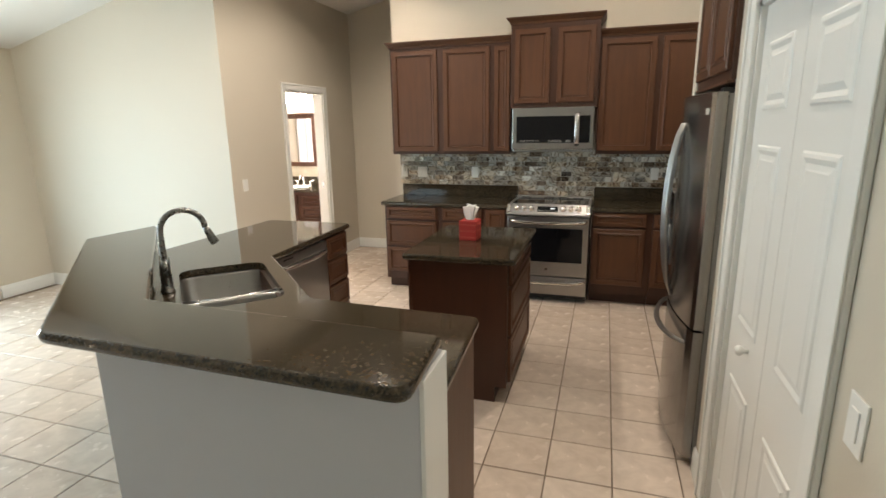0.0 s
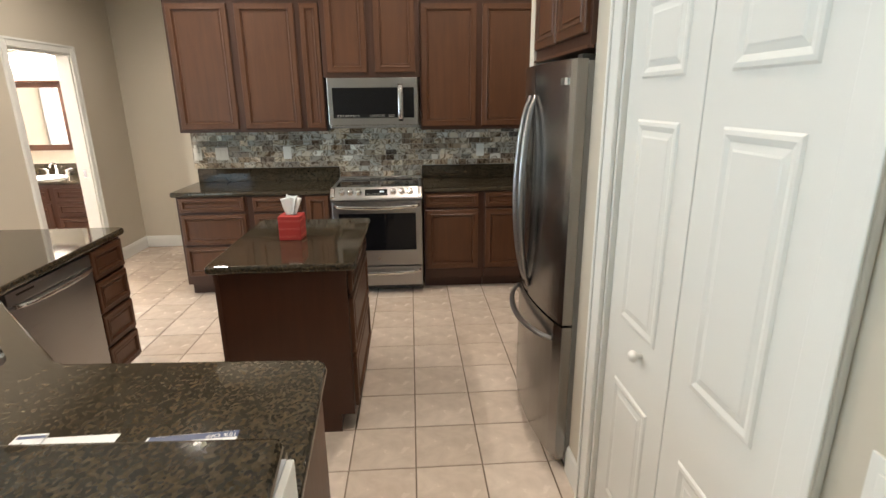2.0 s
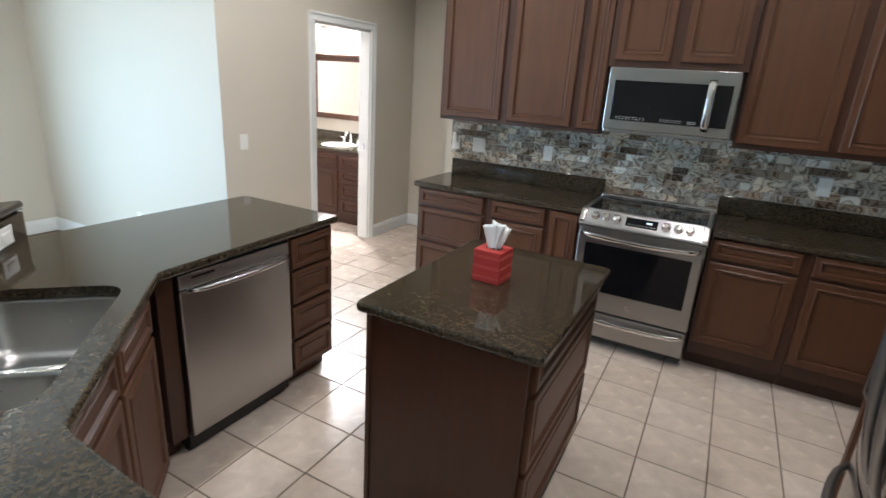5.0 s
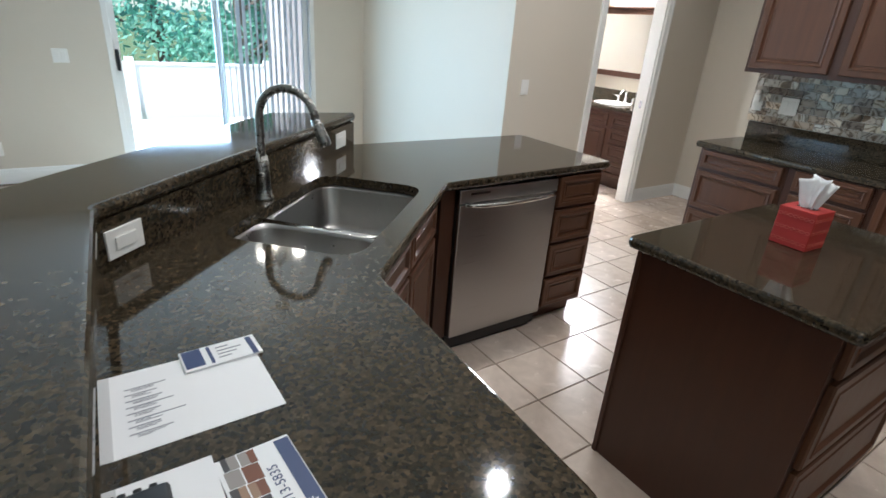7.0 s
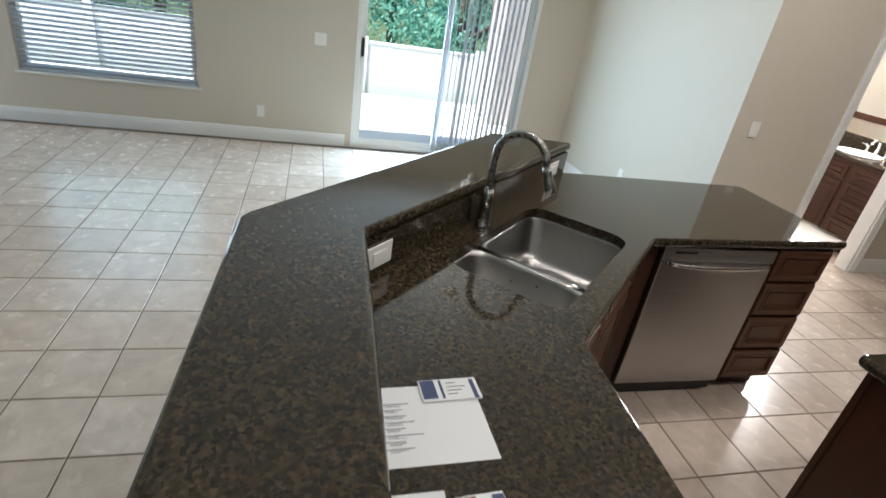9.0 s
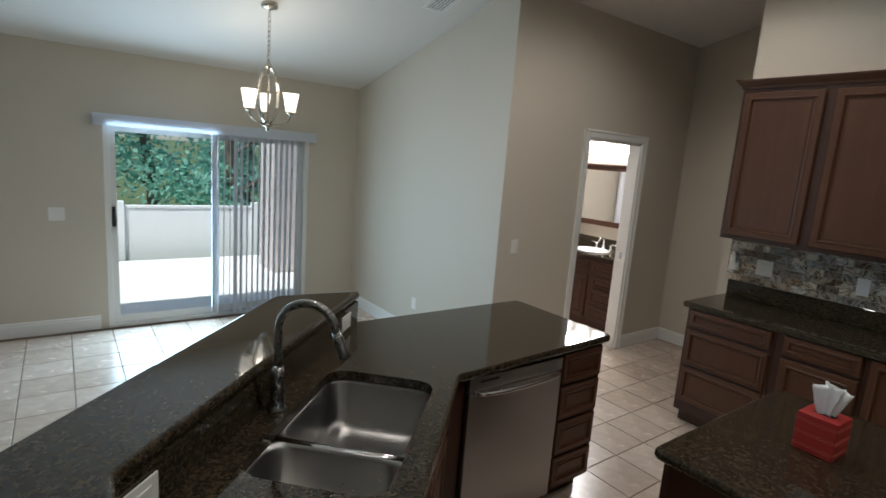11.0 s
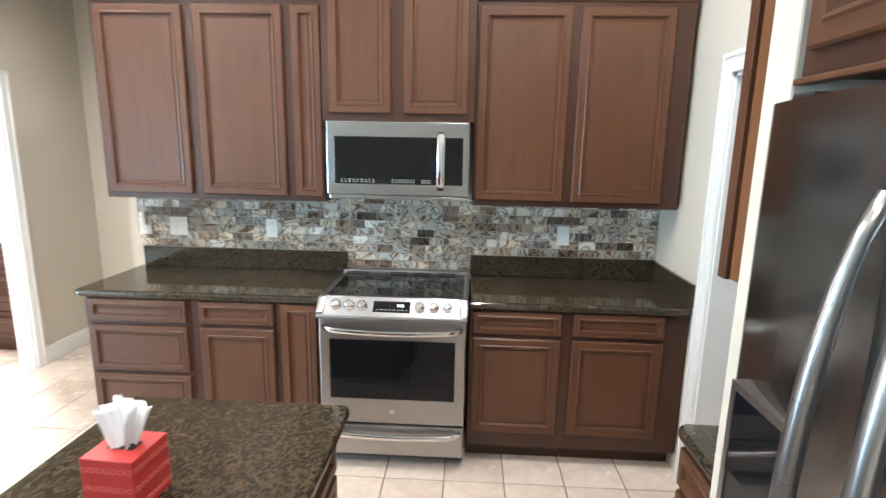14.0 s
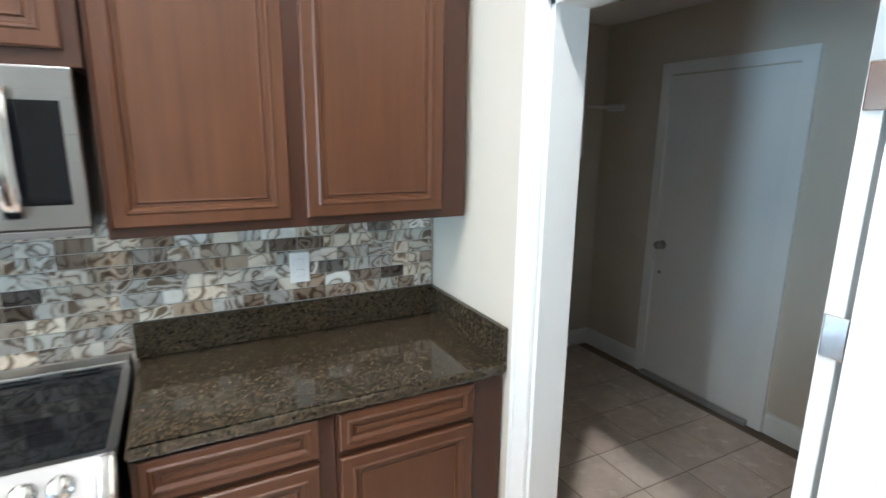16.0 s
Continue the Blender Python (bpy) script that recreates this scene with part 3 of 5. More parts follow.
for i, (a, b, xx) in enumerate(((SL0 + 0.045, mid + 0.03, WEST - 0.045), (mid - 0.03, SL1 - 0.045, WEST - 0.085))):
    pnl = part("sash", boxes((xx - 0.015, xx + 0.015, a, a + 0.05, 0.03, SLZ - 0.045), (xx - 0.015, xx + 0.015, b - 0.05, b, 0.03, SLZ - 0.045),
                             (xx - 0.0149, xx + 0.0149, a + 0.05, b - 0.05, 0.03, 0.10), (xx - 0.0149, xx + 0.0149, a + 0.05, b - 0.05, SLZ - 0.1, SLZ - 0.045)), M_TRIM, slider)
    g = part("pane", box(xx - 0.003, xx + 0.003, a + 0.05, b - 0.05, 0.10, SLZ - 0.1), M_GLASS, pnl)
    g.visible_shadow = False
part("door_pull", box(WEST - 0.03, WEST + 0.012, SL0 + 0.055, SL0 + 0.08, 0.95, 1.13, 0.004), M_BLACK, slider, "black door pull")

vblind = thing("vertical_blind", (WEST + 0.06, mid, 1.86), "white vertical vane blind drawn half open at the sliding door", "blind")
part("valance", boxes((WEST + 0.105, WEST + 0.115, 1.54, 3.535, 1.845, 1.945), (WEST + 0.001, WEST + 0.105, 1.54, 1.548, 1.845, 1.945), (WEST + 0.001, WEST + 0.105, 3.527, 3.535, 1.845, 1.945)), M_VANE, vblind)
part("head_rail", box(WEST + 0.03, WEST + 0.075, 1.56, 3.515, 1.88, 1.92), M_VANE, vblind)
rv = random.Random(4)
for i in range(17):
    y = 2.50 + i * 0.057
    ang = radians(58 + rv.uniform(-8, 8)) if i > 3 else radians(80 + rv.uniform(-6, 6))
    m = Matrix.Translation((WEST + 0.053, y, 0)) @ Matrix.Rotation(ang, 4, "Z")
    bm = bmesh.new()
    cols = [(-0.044, 0.0), (-0.022, 0.005), (0, 0.0065), (0.022, 0.005), (0.044, 0.0)]
    pts = cols + [(a, b - 0.0015) for a, b in cols[::-1]]
    ends = []
    for z in (0.035, 1.88):
        ends.append([bm.verts.new(m @ Vector((b, a, z))) for a, b in pts])
        bm.faces.new(ends[-1])
    for k in range(len(pts)):
        bm.faces.new((ends[0][k], ends[0][(k + 1) % len(pts)], ends[1][(k + 1) % len(pts)], ends[1][k]))
    part("vane", bm, M_VANE, vblind)

win = thing("window_1", (WEST - 0.07, (WI0 + WI1) / 2, WZ0), "white framed window behind slatted blinds", "window", kind="structure")
part("window_frame", boxes((WEST - 0.12, WEST - 0.06, WI0, WI0 + 0.05, WZ0, WZ1), (WEST - 0.12, WEST - 0.06, WI1 - 0.05, WI1, WZ0, WZ1), (WEST - 0.12, WEST - 0.06, WI0 + 0.05, WI1 - 0.05, WZ0, WZ0 + 0.05),
                           (WEST - 0.12, WEST - 0.06, WI0 + 0.05, WI1 - 0.05, WZ1 - 0.05, WZ1), (WEST - 0.115, WEST - 0.065, WI0 + 0.05, WI1 - 0.05, 1.22, 1.27)), M_TRIM, win)
g = part("pane", box(WEST - 0.092, WEST - 0.088, WI0 + 0.05, WI1 - 0.05, WZ0 + 0.05, WZ1 - 0.05), M_GLASS, win)
g.visible_shadow = False
part("window_sill", box(WEST - 0.06, WEST + 0.025, WI0 - 0.03, WI1 + 0.03, WZ0 - 0.02, WZ0 + 0.006, 0.004), M_TRIM, win)
hblind = thing("window_blind", (WEST - 0.03, (WI0 + WI1) / 2, WZ0), "white horizontal slatted window blind with its slats open", "blind")
part("head_rail", box(WEST - 0.055, WEST - 0.005, WI0 + 0.01, WI1 - 0.01, WZ1 - 0.045, WZ1 - 0.002, 0.003), M_SLAT, hblind)
part("bottom_rail", box(WEST - 0.052, WEST - 0.008, WI0 + 0.01, WI1 - 0.01, WZ0 + 0.01, WZ0 + 0.028, 0.003), M_SLAT, hblind)
slat_me = None
n_slat = 34
for i in range(n_slat):
    z = WZ0 + 0.055 + i * (WZ1 - WZ0 - 0.11) / (n_slat - 1)
    if slat_me is None:
        bm = bmesh.new()
        add_box(bm, -0.024, 0.024, WI0 + 0.012, WI1 - 0.012, -0.0012, 0.0012, Matrix.Rotation(radians(20), 4, "Y"))
        bmesh.ops.translate(bm, verts=bm.verts, vec=(0, -(WI0 + WI1) / 2, 0))
        slat_me = mesh_of("slat", bm, M_SLAT)
    ob = new("slat", slat_me)
    ob.parent = hblind
    ob.location = (0, 0, z - WZ0)
for y in (WI0 + 0.25, (WI0 + WI1) / 2, WI1 - 0.25):
    part("cord", tube([(WEST - 0.028, y, WZ0 + 0.02), (WEST - 0.028, y, WZ1 - 0.03)], 0.0015, 6), M_SLAT, hblind)
# unseen window, added round the fill lamp
rear = thing("window_2", (-4.8, SOUTH - 0.07, 0.35), "unseen white framed wide window added in the south wall to let in light", "window", kind="structure")
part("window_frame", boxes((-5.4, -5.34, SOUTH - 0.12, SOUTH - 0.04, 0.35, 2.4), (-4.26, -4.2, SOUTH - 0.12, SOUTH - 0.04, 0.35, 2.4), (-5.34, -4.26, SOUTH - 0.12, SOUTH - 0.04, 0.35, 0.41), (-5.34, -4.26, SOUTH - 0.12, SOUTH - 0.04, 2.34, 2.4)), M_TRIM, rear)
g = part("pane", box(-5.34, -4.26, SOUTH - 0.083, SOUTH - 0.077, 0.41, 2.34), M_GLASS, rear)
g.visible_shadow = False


# ---- cabinets ----
def cabinet(name, label, m, w, depth, z0, z1, fronts, toe=0.0, toe_in=0.07, mat=None, at=None):
    """A cabinet box on the face m (front at local y = 0, body behind) with its fronts: (kind, x0, x1, z0, z1)."""
    # bodies take the cherry that has shade mixed into its colour
    body = mat or M_WOODSHADED
    mat = mat or M_WOOD
    root = thing(name, m @ Vector((w / 2, depth / 2, z0)), label, "cabinet", "kitchen cabinets")
    part("body", box(0.001, w - 0.001, 0.0, depth, z0 + toe, z1, 0.002, m), body, root)
    if toe:
        part("toe_kick", box(0.002, w - 0.002, toe_in, depth, z0, z0 + toe - 0.0005, 0, m), M_WOODDARK, root)
    for kind, a, b, c, d in fronts:
        rail = 0.05 if kind == "door" else 0.036
        if b - a < 0.2:
            rail = 0.045
        part("drawer_front" if kind == "drawer" else "door", panel(a, b, c, d, m, rail), mat, root)
    return root


FB = 4.885
for name, label, x0, x1, fr in (
    ("base_cabinet", "dark cherry base cabinet with three drawers, shut", -2.11, -1.535, [("drawer", -2.085, -1.556, 0.744, 0.866), ("drawer", -2.085, -1.556, 0.466, 0.722), ("drawer", -2.085, -1.556, 0.190, 0.445)]),
    ("base_cabinet", "dark cherry base cabinet with drawer and door", -1.535, -1.082, [("drawer", -1.487, -1.091, 0.744, 0.866), ("door", -1.487, -1.091, 0.195, 0.722)]),
    ("base_cabinet", "narrow dark cherry base cabinet with one tall door", -1.082, -0.835, [("door", -1.053, -0.862, 0.195, 0.866)]),
    ("base_cabinet", "dark cherry base cabinet with drawer and door", -0.068, 0.452, [("drawer", -0.050, 0.400, 0.744, 0.866), ("door", -0.050, 0.400, 0.195, 0.722)]),
    ("base_cabinet", "dark cherry base cabinet with drawer and door", 0.452, 1.036, [("drawer", 0.460, 0.914, 0.744, 0.866), ("door", 0.460, 0.914, 0.195, 0.722)]),
):
    m = face_matrix((x0, FB, 0), FACE_SOUTH)
    cabinet(name, label, m, x1 - x0, NORTH - FB, 0, 0.874, [(k, a - x0, b - x0, c, d) for k, a, b, c, d in fr], toe=0.11, toe_in=0.09)

UF = 5.135


def crown(root, x0, x1, yf, yb, z, ends):
    """A flaring cornice along the top of a wall cabinet."""
    prof = [(0.0, 0.0), (0.008, 0.004), (0.012, 0.02), (0.03, 0.038), (0.036, 0.05), (0.042, 0.052), (0.042, 0.062), (0.0, 0.062)]
    bm = bmesh.new()
    path = []
    if ends[0]:
        path.append((x0, yb, -1, 0))
    path.append((x0, yf, -1 if ends[0] else 0, -1))
    path.append((x1, yf, 1 if ends[1] else 0, -1))
    if ends[1]:
        path.append((x1, yb, 1, 0))
    rings = [[bm.verts.new((x + nx * d, y + ny * d, z + h)) for d, h in prof] for x, y, nx, ny in path]
    for a, b in zip(rings, rings[1:]):
        for k in range(len(prof) - 1):
            bm.faces.new((a[k], a[k + 1], b[k + 1], b[k]))
    bm.faces.new(rings[0])
    bm.faces.new(rings[-1])
    part("crown", bm, M_WOOD, root)


for label, x0, x1, yf, z0, z1, fr, ends in (
    ("dark cherry wall cabinet with three framed doors", -2.10, -0.868, UF, 1.375, 2.405, [("door", -2.074, -1.602, 1.403, 2.378), ("door", -1.542, -1.076, 1.403, 2.378), ("door", -1.030, -0.878, 1.403, 2.378)], (True, False)),
    ("dark cherry wall cabinet raised above the microwave", -0.867, -0.073, UF - 0.04, 1.806, 2.545, [("door", -0.828, -0.506, 1.845, 2.50), ("door", -0.440, -0.108, 1.845, 2.50)], (True, True)),
    ("dark cherry wall cabinet with two framed doors", -0.072, 1.012, UF, 1.375, 2.405, [("door", -0.060, 0.404, 1.405, 2.378), ("door", 0.452, 0.915, 1.405, 2.378)], (False, False)),
):
    m = face_matrix((x0, yf, 0), FACE_SOUTH)
    c = cabinet("wall_cabinet", label, m, x1 - x0, NORTH - yf, z0, z1, [(k, a - x0, b - x0, p, q) for k, a, b, p, q in fr])
    crown(c, x0, x1, yf, NORTH - 0.002, z1 - 0.004, ends)
    part("top_board", box(x0 + 0.002, x1 - 0.002, yf + 0.002, NORTH - 0.003, z1 + 0.05, z1 + 0.057), M_WOODDARK, c)

# worktops of the stove wall with their upstands
for label, x0, x1, left in (("polished brown granite worktop on the base cabinets", -2.148, -0.832, True), ("polished brown granite worktop beside the range", -0.068, 1.039, False)):
    root = thing("worktop", ((x0 + x1) / 2, 5.1, 0.874), label, "worktop")
    pts = [(x0, 4.853), (x1, 4.853), (x1, NORTH - 0.001), (x0, NORTH - 0.001)]
    part("stone_top", slab(rounded(pts, [0.03 if left else 0.004, 0.004 if left else 0.03, 0, 0]), 0.875, 0.914), M_GRANITE, root)
    part("upstand", box(x0 + (0.03 if left else 0), x1, NORTH - 0.022, NORTH - 0.001, 0.9145, 1.036, 0.002), M_GRANITE, root)
    if not left:
        part("upstand", box(x1 - 0.02, x1 - 0.0005, 4.868, NORTH - 0.0225, 0.9145, 1.036, 0.002), M_GRANITE, root)

# ---- range ----
RX0, RX1 = -0.829, -0.082
rng = thing("range", ((RX0 + RX1) / 2, 5.1, 0), "stainless steel slide-in electric range with black oven glass", "range")
rm = face_matrix((RX0, 0, 0), FACE_SOUTH)
RW = RX1 - RX0
part("body", box(RX0 + 0.004, RX1 - 0.004, 4.84, 5.42, 0.04, 0.895, 0.003), M_BLACK, rng)
part("cooktop", box(RX0 + 0.02, RX1 - 0.02, 4.86, 5.35, 0.917, 0.924, 0.002), M_BLKGLASS, rng, "black glass cooktop")
for a, b in ((RX0 - 0.004, RX0 + 0.02), (RX1 - 0.02, RX1 + 0.004)):
    part("side_trim", box(a, b, 4.83, 5.36, 0.9145, 0.926, 0.002), M_STEEL, rng)
rear_trim = part("rear_trim", box(RX0 - 0.002, RX1 + 0.002, 5.355, 5.42, 0.896, 0.945, 0.006), M_STEEL, rng)
# black strips on solid trim give the inner shade of vent slots
for a in (0.05, 0.28, 0.42, 0.57):
    part("vent_slot", box(RX0 + a, RX0 + a + 0.1, 5.353, 5.3548, 0.928, 0.934), M_BLACK, rear_trim)
for bx, by, br in ((-0.62, 4.98, 0.10), (-0.28, 4.98, 0.085), (-0.62, 5.22, 0.075), (-0.28, 5.22, 0.095)):
    bm = bmesh.new()
    tube_into(bm, [(bx + br * math.cos(k * math.tau / 32), by + br * math.sin(k * math.tau / 32), 0.9243) for k in range(33)], 0.0008, 4)
    part("burner_ring", bm, M_BURNER, rng)
# sloping control panel
ctrl = prism([(4.748, 0.846), (4.76, 0.836), (4.86, 0.836), (4.86, 0.926), (4.842, 0.938), (4.826, 0.935), (4.752, 0.858)], "x", RX0 + 0.0, RX1 - 0.0)
cp = part("control_panel", ctrl, M_STEEL, rng)
slope = math.atan2(4.826 - 4.752, 0.935 - 0.858)
cm = Matrix.Translation((RX0, 4.789, 0.8965)) @ Matrix.Rotation(-slope, 4, "X")
for a in (0.093, 0.161, 0.225, 0.512, 0.582, 0.648):
    kb = part("knob", lathe([(0.027, 0), (0.027, 0.006), (0.0235, 0.008), (0.022, 0.028), (0.019, 0.032), (0.004, 0.0325)], (0, 0, 0), 20, cm @ Matrix.Translation((a, 0, 0)) @ Matrix.Rotation(math.pi / 2, 4, "X")), M_CHROME, cp, "steel control knob", True)
    part("grip", box(a - 0.005, a + 0.005, -0.037, -0.031, -0.02, 0.02, 0.002, cm), M_CHROME, cp)
part("display", box(0.279, 0.464, -0.003, 0.004, -0.030, 0.030, 0.001, cm), M_BLKGLASS, cp, "black display")
for i, a in enumerate((0.400, 0.412, 0.424)):
    part("digit", box(a, a + 0.008, -0.0036, -0.0031, 0.0, 0.013, 0, cm), M_DIGIT, cp)
for i in range(8):
    part("legend", box(0.295 + i * 0.021, 0.307 + i * 0.021, -0.0036, -0.0031, -0.020, -0.016, 0, cm), M_WALLVENT, cp)
for a, b in ((0.0, 0.035), (RW - 0.035, RW)):
    part("end_cap", box(a - 0.004 if a == 0 else a, b if a == 0 else b + 0.004, -0.012, 0.03, -0.052, 0.052, 0.012, cm, 3), M_CHROME, cp)
part("oven_door", box(RX0 + 0.003, RX1 - 0.003, 4.785, 4.84, 0.266, 0.828, 0.006), M_STEEL, rng)
part("oven_window", box(RX0 + 0.055, RX1 - 0.055, 4.7825, 4.786, 0.402, 0.722, 0.001), M_BLKGLASS, rng, "black oven window")
part("badge", lathe([(0.013, 0), (0.013, 0.002)], (0, 0, 0), 20, Matrix.Translation(((RX0 + RX1) / 2, 4.785, 0.332)) @ Matrix.Rotation(math.pi / 2, 4, "X")), M_CHROME, rng)
part("storage_drawer", box(RX0 + 0.006, RX1 - 0.006, 4.785, 4.84, 0.085, 0.256, 0.006), M_STEEL, rng)
part("plinth", box(RX0 + 0.02, RX1 - 0.02, 4.95, 5.40, 0.0, 0.0395), M_BLACK, rng)


def bow_handle(z, y, bow, sag, root):
    bm = bmesh.new()
    last = None
    for k in range(25):
        t = k / 24
        s = 1 - (2 * t - 1) ** 2
        x = RX0 + 0.02 + t * (RW - 0.04)
        yy, zz = y - bow * min(1, s * 3.0) ** 0.5, z - sag * s
        cur = [bm.verts.new((x, yy + a, zz + b)) for a, b in ((-0.009, 0.012), (-0.013, 0.004), (-0.012, -0.012), (-0.005, -0.017), (0.006, -0.012), (0.006, 0.010))]
        if last:
            for i in range(6):
                bm.faces.new((last[i], last[(i + 1) % 6], cur[(i + 1) % 6], cur[i]))
        else:
            bm.faces.new(cur)
        last = cur
    bm.faces.new(last)
    return part("handle", bm, M_CHROME, root, "bowed steel handle", True)


bow_handle(0.793, 4.783, 0.045, 0.016, rng)
bow_handle(0.225, 4.783, 0.03, 0.018, rng)

# ---- microwave ----
mw = thing("microwave", ((RX0 + RX1) / 2, 5.25, 1.40), "stainless steel over-range microwave with black glass door", "microwave")
MX0, MX1, MY = -0.842, -0.094, 5.063
part("case", box(MX0 + 0.003, MX1 - 0.003, MY + 0.03, NORTH - 0.003, 1.40, 1.805, 0.003), M_STEELV, mw)
part("face", box(MX0, MX1, MY, MY + 0.0295, 1.425, 1.804, 0.005), M_STEEL, mw)
gl = part("door_glass", box(MX0 + 0.04, MX1 - 0.032, MY - 0.003, MY + 0.004, 1.482, 1.727, 0.002), M_BLKGLASS, mw, "black door glass")
part("vent_grille", box(MX0 + 0.012, MX1 - 0.004, MY + 0.006, MY + 0.03, 1.402, 1.421, 0.003), M_STEEL, mw)
rw = random.Random(9)
for row in (1.492, 1.503):
    for i in range(9):
        x = MX0 + 0.075 + i * 0.021
        part("legend", box(x, x + rw.uniform(0.008, 0.015), MY - 0.0036, MY - 0.0031, row, row + 0.0045), M_WALLVENT, gl)
    for i in range(8):
        x = MX0 + 0.345 + i * 0.016
        part("legend", box(x, x + 0.008, MY - 0.0036, MY - 0.0031, row, row + 0.0055), M_WALLVENT, gl)
    part("legend", box(MX0 + 0.50, MX0 + 0.55, MY - 0.0036, MY - 0.0031, row, row + 0.004), M_WALLVENT, gl)
hp = []
for k in range(13):
    t = k / 12
    hp.append((MX1 - 0.145, MY - 0.012 - 0.030 * (1 - (2 * t - 1) ** 4), 1.455 + 0.30 * t))
bm = bmesh.new()
last = None
for x, y, z in hp:
    cur = [bm.verts.new((x + a, y + b, z)) for a, b in ((-0.021, 0.004), (-0.021, -0.006), (-0.012, -0.010), (0.012, -0.010), (0.021, -0.006), (0.021, 0.004))]
    if last:
        for i in range(6):
            bm.faces.new((last[i], last[(i + 1) % 6], cur[(i + 1) % 6], cur[i]))
    else:
        bm.faces.new(cur)
    last = cur
bm.faces.new(last)
hd = part("handle", bm, M_CHROME, mw, "broad steel bar handle", True)
for z in (1.465, 1.745):
    part("handle_stud", box(MX1 - 0.155, MX1 - 0.135, MY - 0.02, MY - 0.001, z - 0.012, z + 0.012, 0.003), M_CHROME, hd)

# ---- island ----
isl = thing("island", (-0.76, 3.27, 0), "dark cherry kitchen island with drawers under granite", "island")
IX0, IX1, IY0, IY1 = -1.080, -0.480, 2.880, 3.73
im = face_matrix((IX1, IY0, 0), FACE_EAST)
part("end_panel", prism([(IX0, 0.0), (IX1 - 0.07, 0.0), (IX1 - 0.07, 0.10), (IX1, 0.10), (IX1, 0.875), (IX0, 0.875)], "y", IY0 - 0.018, IY0), M_WOODDARK, isl)
part("body", box(IX0 + 0.001, IX1 - 0.002, IY0 + 0.0005, IY1, 0.1005, 0.875, 0.002), M_WOODDARK, isl)
part("toe_kick", box(IX0 + 0.02, IX1 - 0.075, IY0 + 0.0005, IY1 - 0.02, 0.0, 0.10), M_WOODDARK, isl)
part("corner_post", box(IX0 - 0.006, IX0 + 0.014, IY0 - 0.024, IY0 - 0.0185, 0.0, 0.874, 0.002), M_WOODDARK, isl)
for a, b in ((0.735, 0.86), (0.425, 0.715), (0.125, 0.405)):
    part("drawer_front", panel(0.02, IY1 - IY0 - 0.02, a, b, im, 0.045), M_WOOD, isl)
itop = thing("island_worktop", (-0.76, 3.27, 0.875), "polished brown granite top with rounded corners on the island", "worktop")
part("stone_top", slab(rounded([(-1.112, 2.815), (-0.428, 2.815), (-0.428, 3.772), (-1.112, 3.772)], 0.03), 0.8755, 0.914), M_GRANITE, itop)

# tissue box
tb = thing("tissue_box", (-0.813, 3.314, 0.914), "red patterned cube tissue box with a white tissue", "tissue box")
tm = Matrix.Translation((-0.813, 3.314, 0.9145)) @ Matrix.Rotation(radians(-3), 4, "Z")
part("carton", box(-0.058, 0.058, -0.058, 0.058, 0, 0.128, 0.002, tm), M_RED, tb)
for side in range(4):
    sm = tm @ Matrix.Rotation(side * math.pi / 2, 4, "Z")
    for row in (0.02, 0.062, 0.104):
        bm = bmesh.new()
        for i in range(7):
            cx = -0.048 + i * 0.016
            tube_into(bm, [sm @ Vector((cx + 0.0065 * math.cos(k * math.tau / 10), -0.0586, row + 0.005 * math.sin(k * math.tau / 10))) for k in range(11)], 0.0011, 4)
        part("chain_print", bm, M_PINK, tb)
bm = bmesh.new()


def tissue_ply(bm, turn, lean, width, seed):
    """One upright ply of a pulled tissue: a pleated fan with an uneven, pointed top edge."""
    q = random.Random(seed)
    peaks = [q.uniform(0.6, 1.0) for _ in range(6)]
    m = tm @ Matrix.Rotation(turn, 4, "Z")
    cols, rows = 24, 9
    sides = []
    for skin in (0.0, 0.0012):
        grid = []
        for j in range(rows):
            t = j / (rows - 1)
            line = []
            for i in range(cols):
                u = i / (cols - 1)
                w = (0.022 + (width - 0.022) * t ** 0.8) * (u - 0.5) * 2
                k = u * 5
                top = peaks[int(min(k, 4))] * (1 - k % 1) + peaks[int(min(k, 4)) + 1] * (k % 1) if u < 1 else peaks[5]
                edge = 0.072 + 0.048 * top - 0.030 * abs(u - 0.5)
                pleat = (0.009 * math.sin(u * 11 + turn) + 0.004 * math.sin(u * 23 + 2 * t)) * (0.35 + t)
                line.append(bm.verts.new(m @ Vector((w + lean * t * t, pleat + skin + 0.010 * t, 0.122 + edge * t))))
            grid.append(line)
        for j in range(rows - 1):
            for i in range(cols - 1):
                bm.faces.new((grid[j][i], grid[j][i + 1], grid[j + 1][i + 1], grid[j + 1][i]))
        sides.append(grid)
    for i in range(cols - 1):
        bm.faces.new((sides[0][-1][i], sides[0][-1][i + 1], sides[1][-1][i + 1], sides[1][-1][i]))


for turn, lean, width, seed in ((0.25, 0.006, 0.056, 4), (1.1, -0.004, 0.040, 9), (-0.75, 0.004, 0.046, 15)):
    tissue_ply(bm, turn, lean, width, seed)
part("tissue", bm, M_TISSUE, tb, "crumpled white tissue", True)
# black sheet on the closed carton for the shade in its slot
part("opening", box(-0.03, 0.03, -0.016, 0.016, 0.1281, 0.129, 0, tm), M_BLACK, tb)

# ---- peninsula ----
D = Vector((-0.703, 0.711))
Nn = Vector((0.711, 0.703))


def uv(u, v):
    p = D * u + Nn * v
    return (p.x, p.y)


BAR_IN, BAR_FAR = (-1.482, 1.379), (-2.622, 2.534)
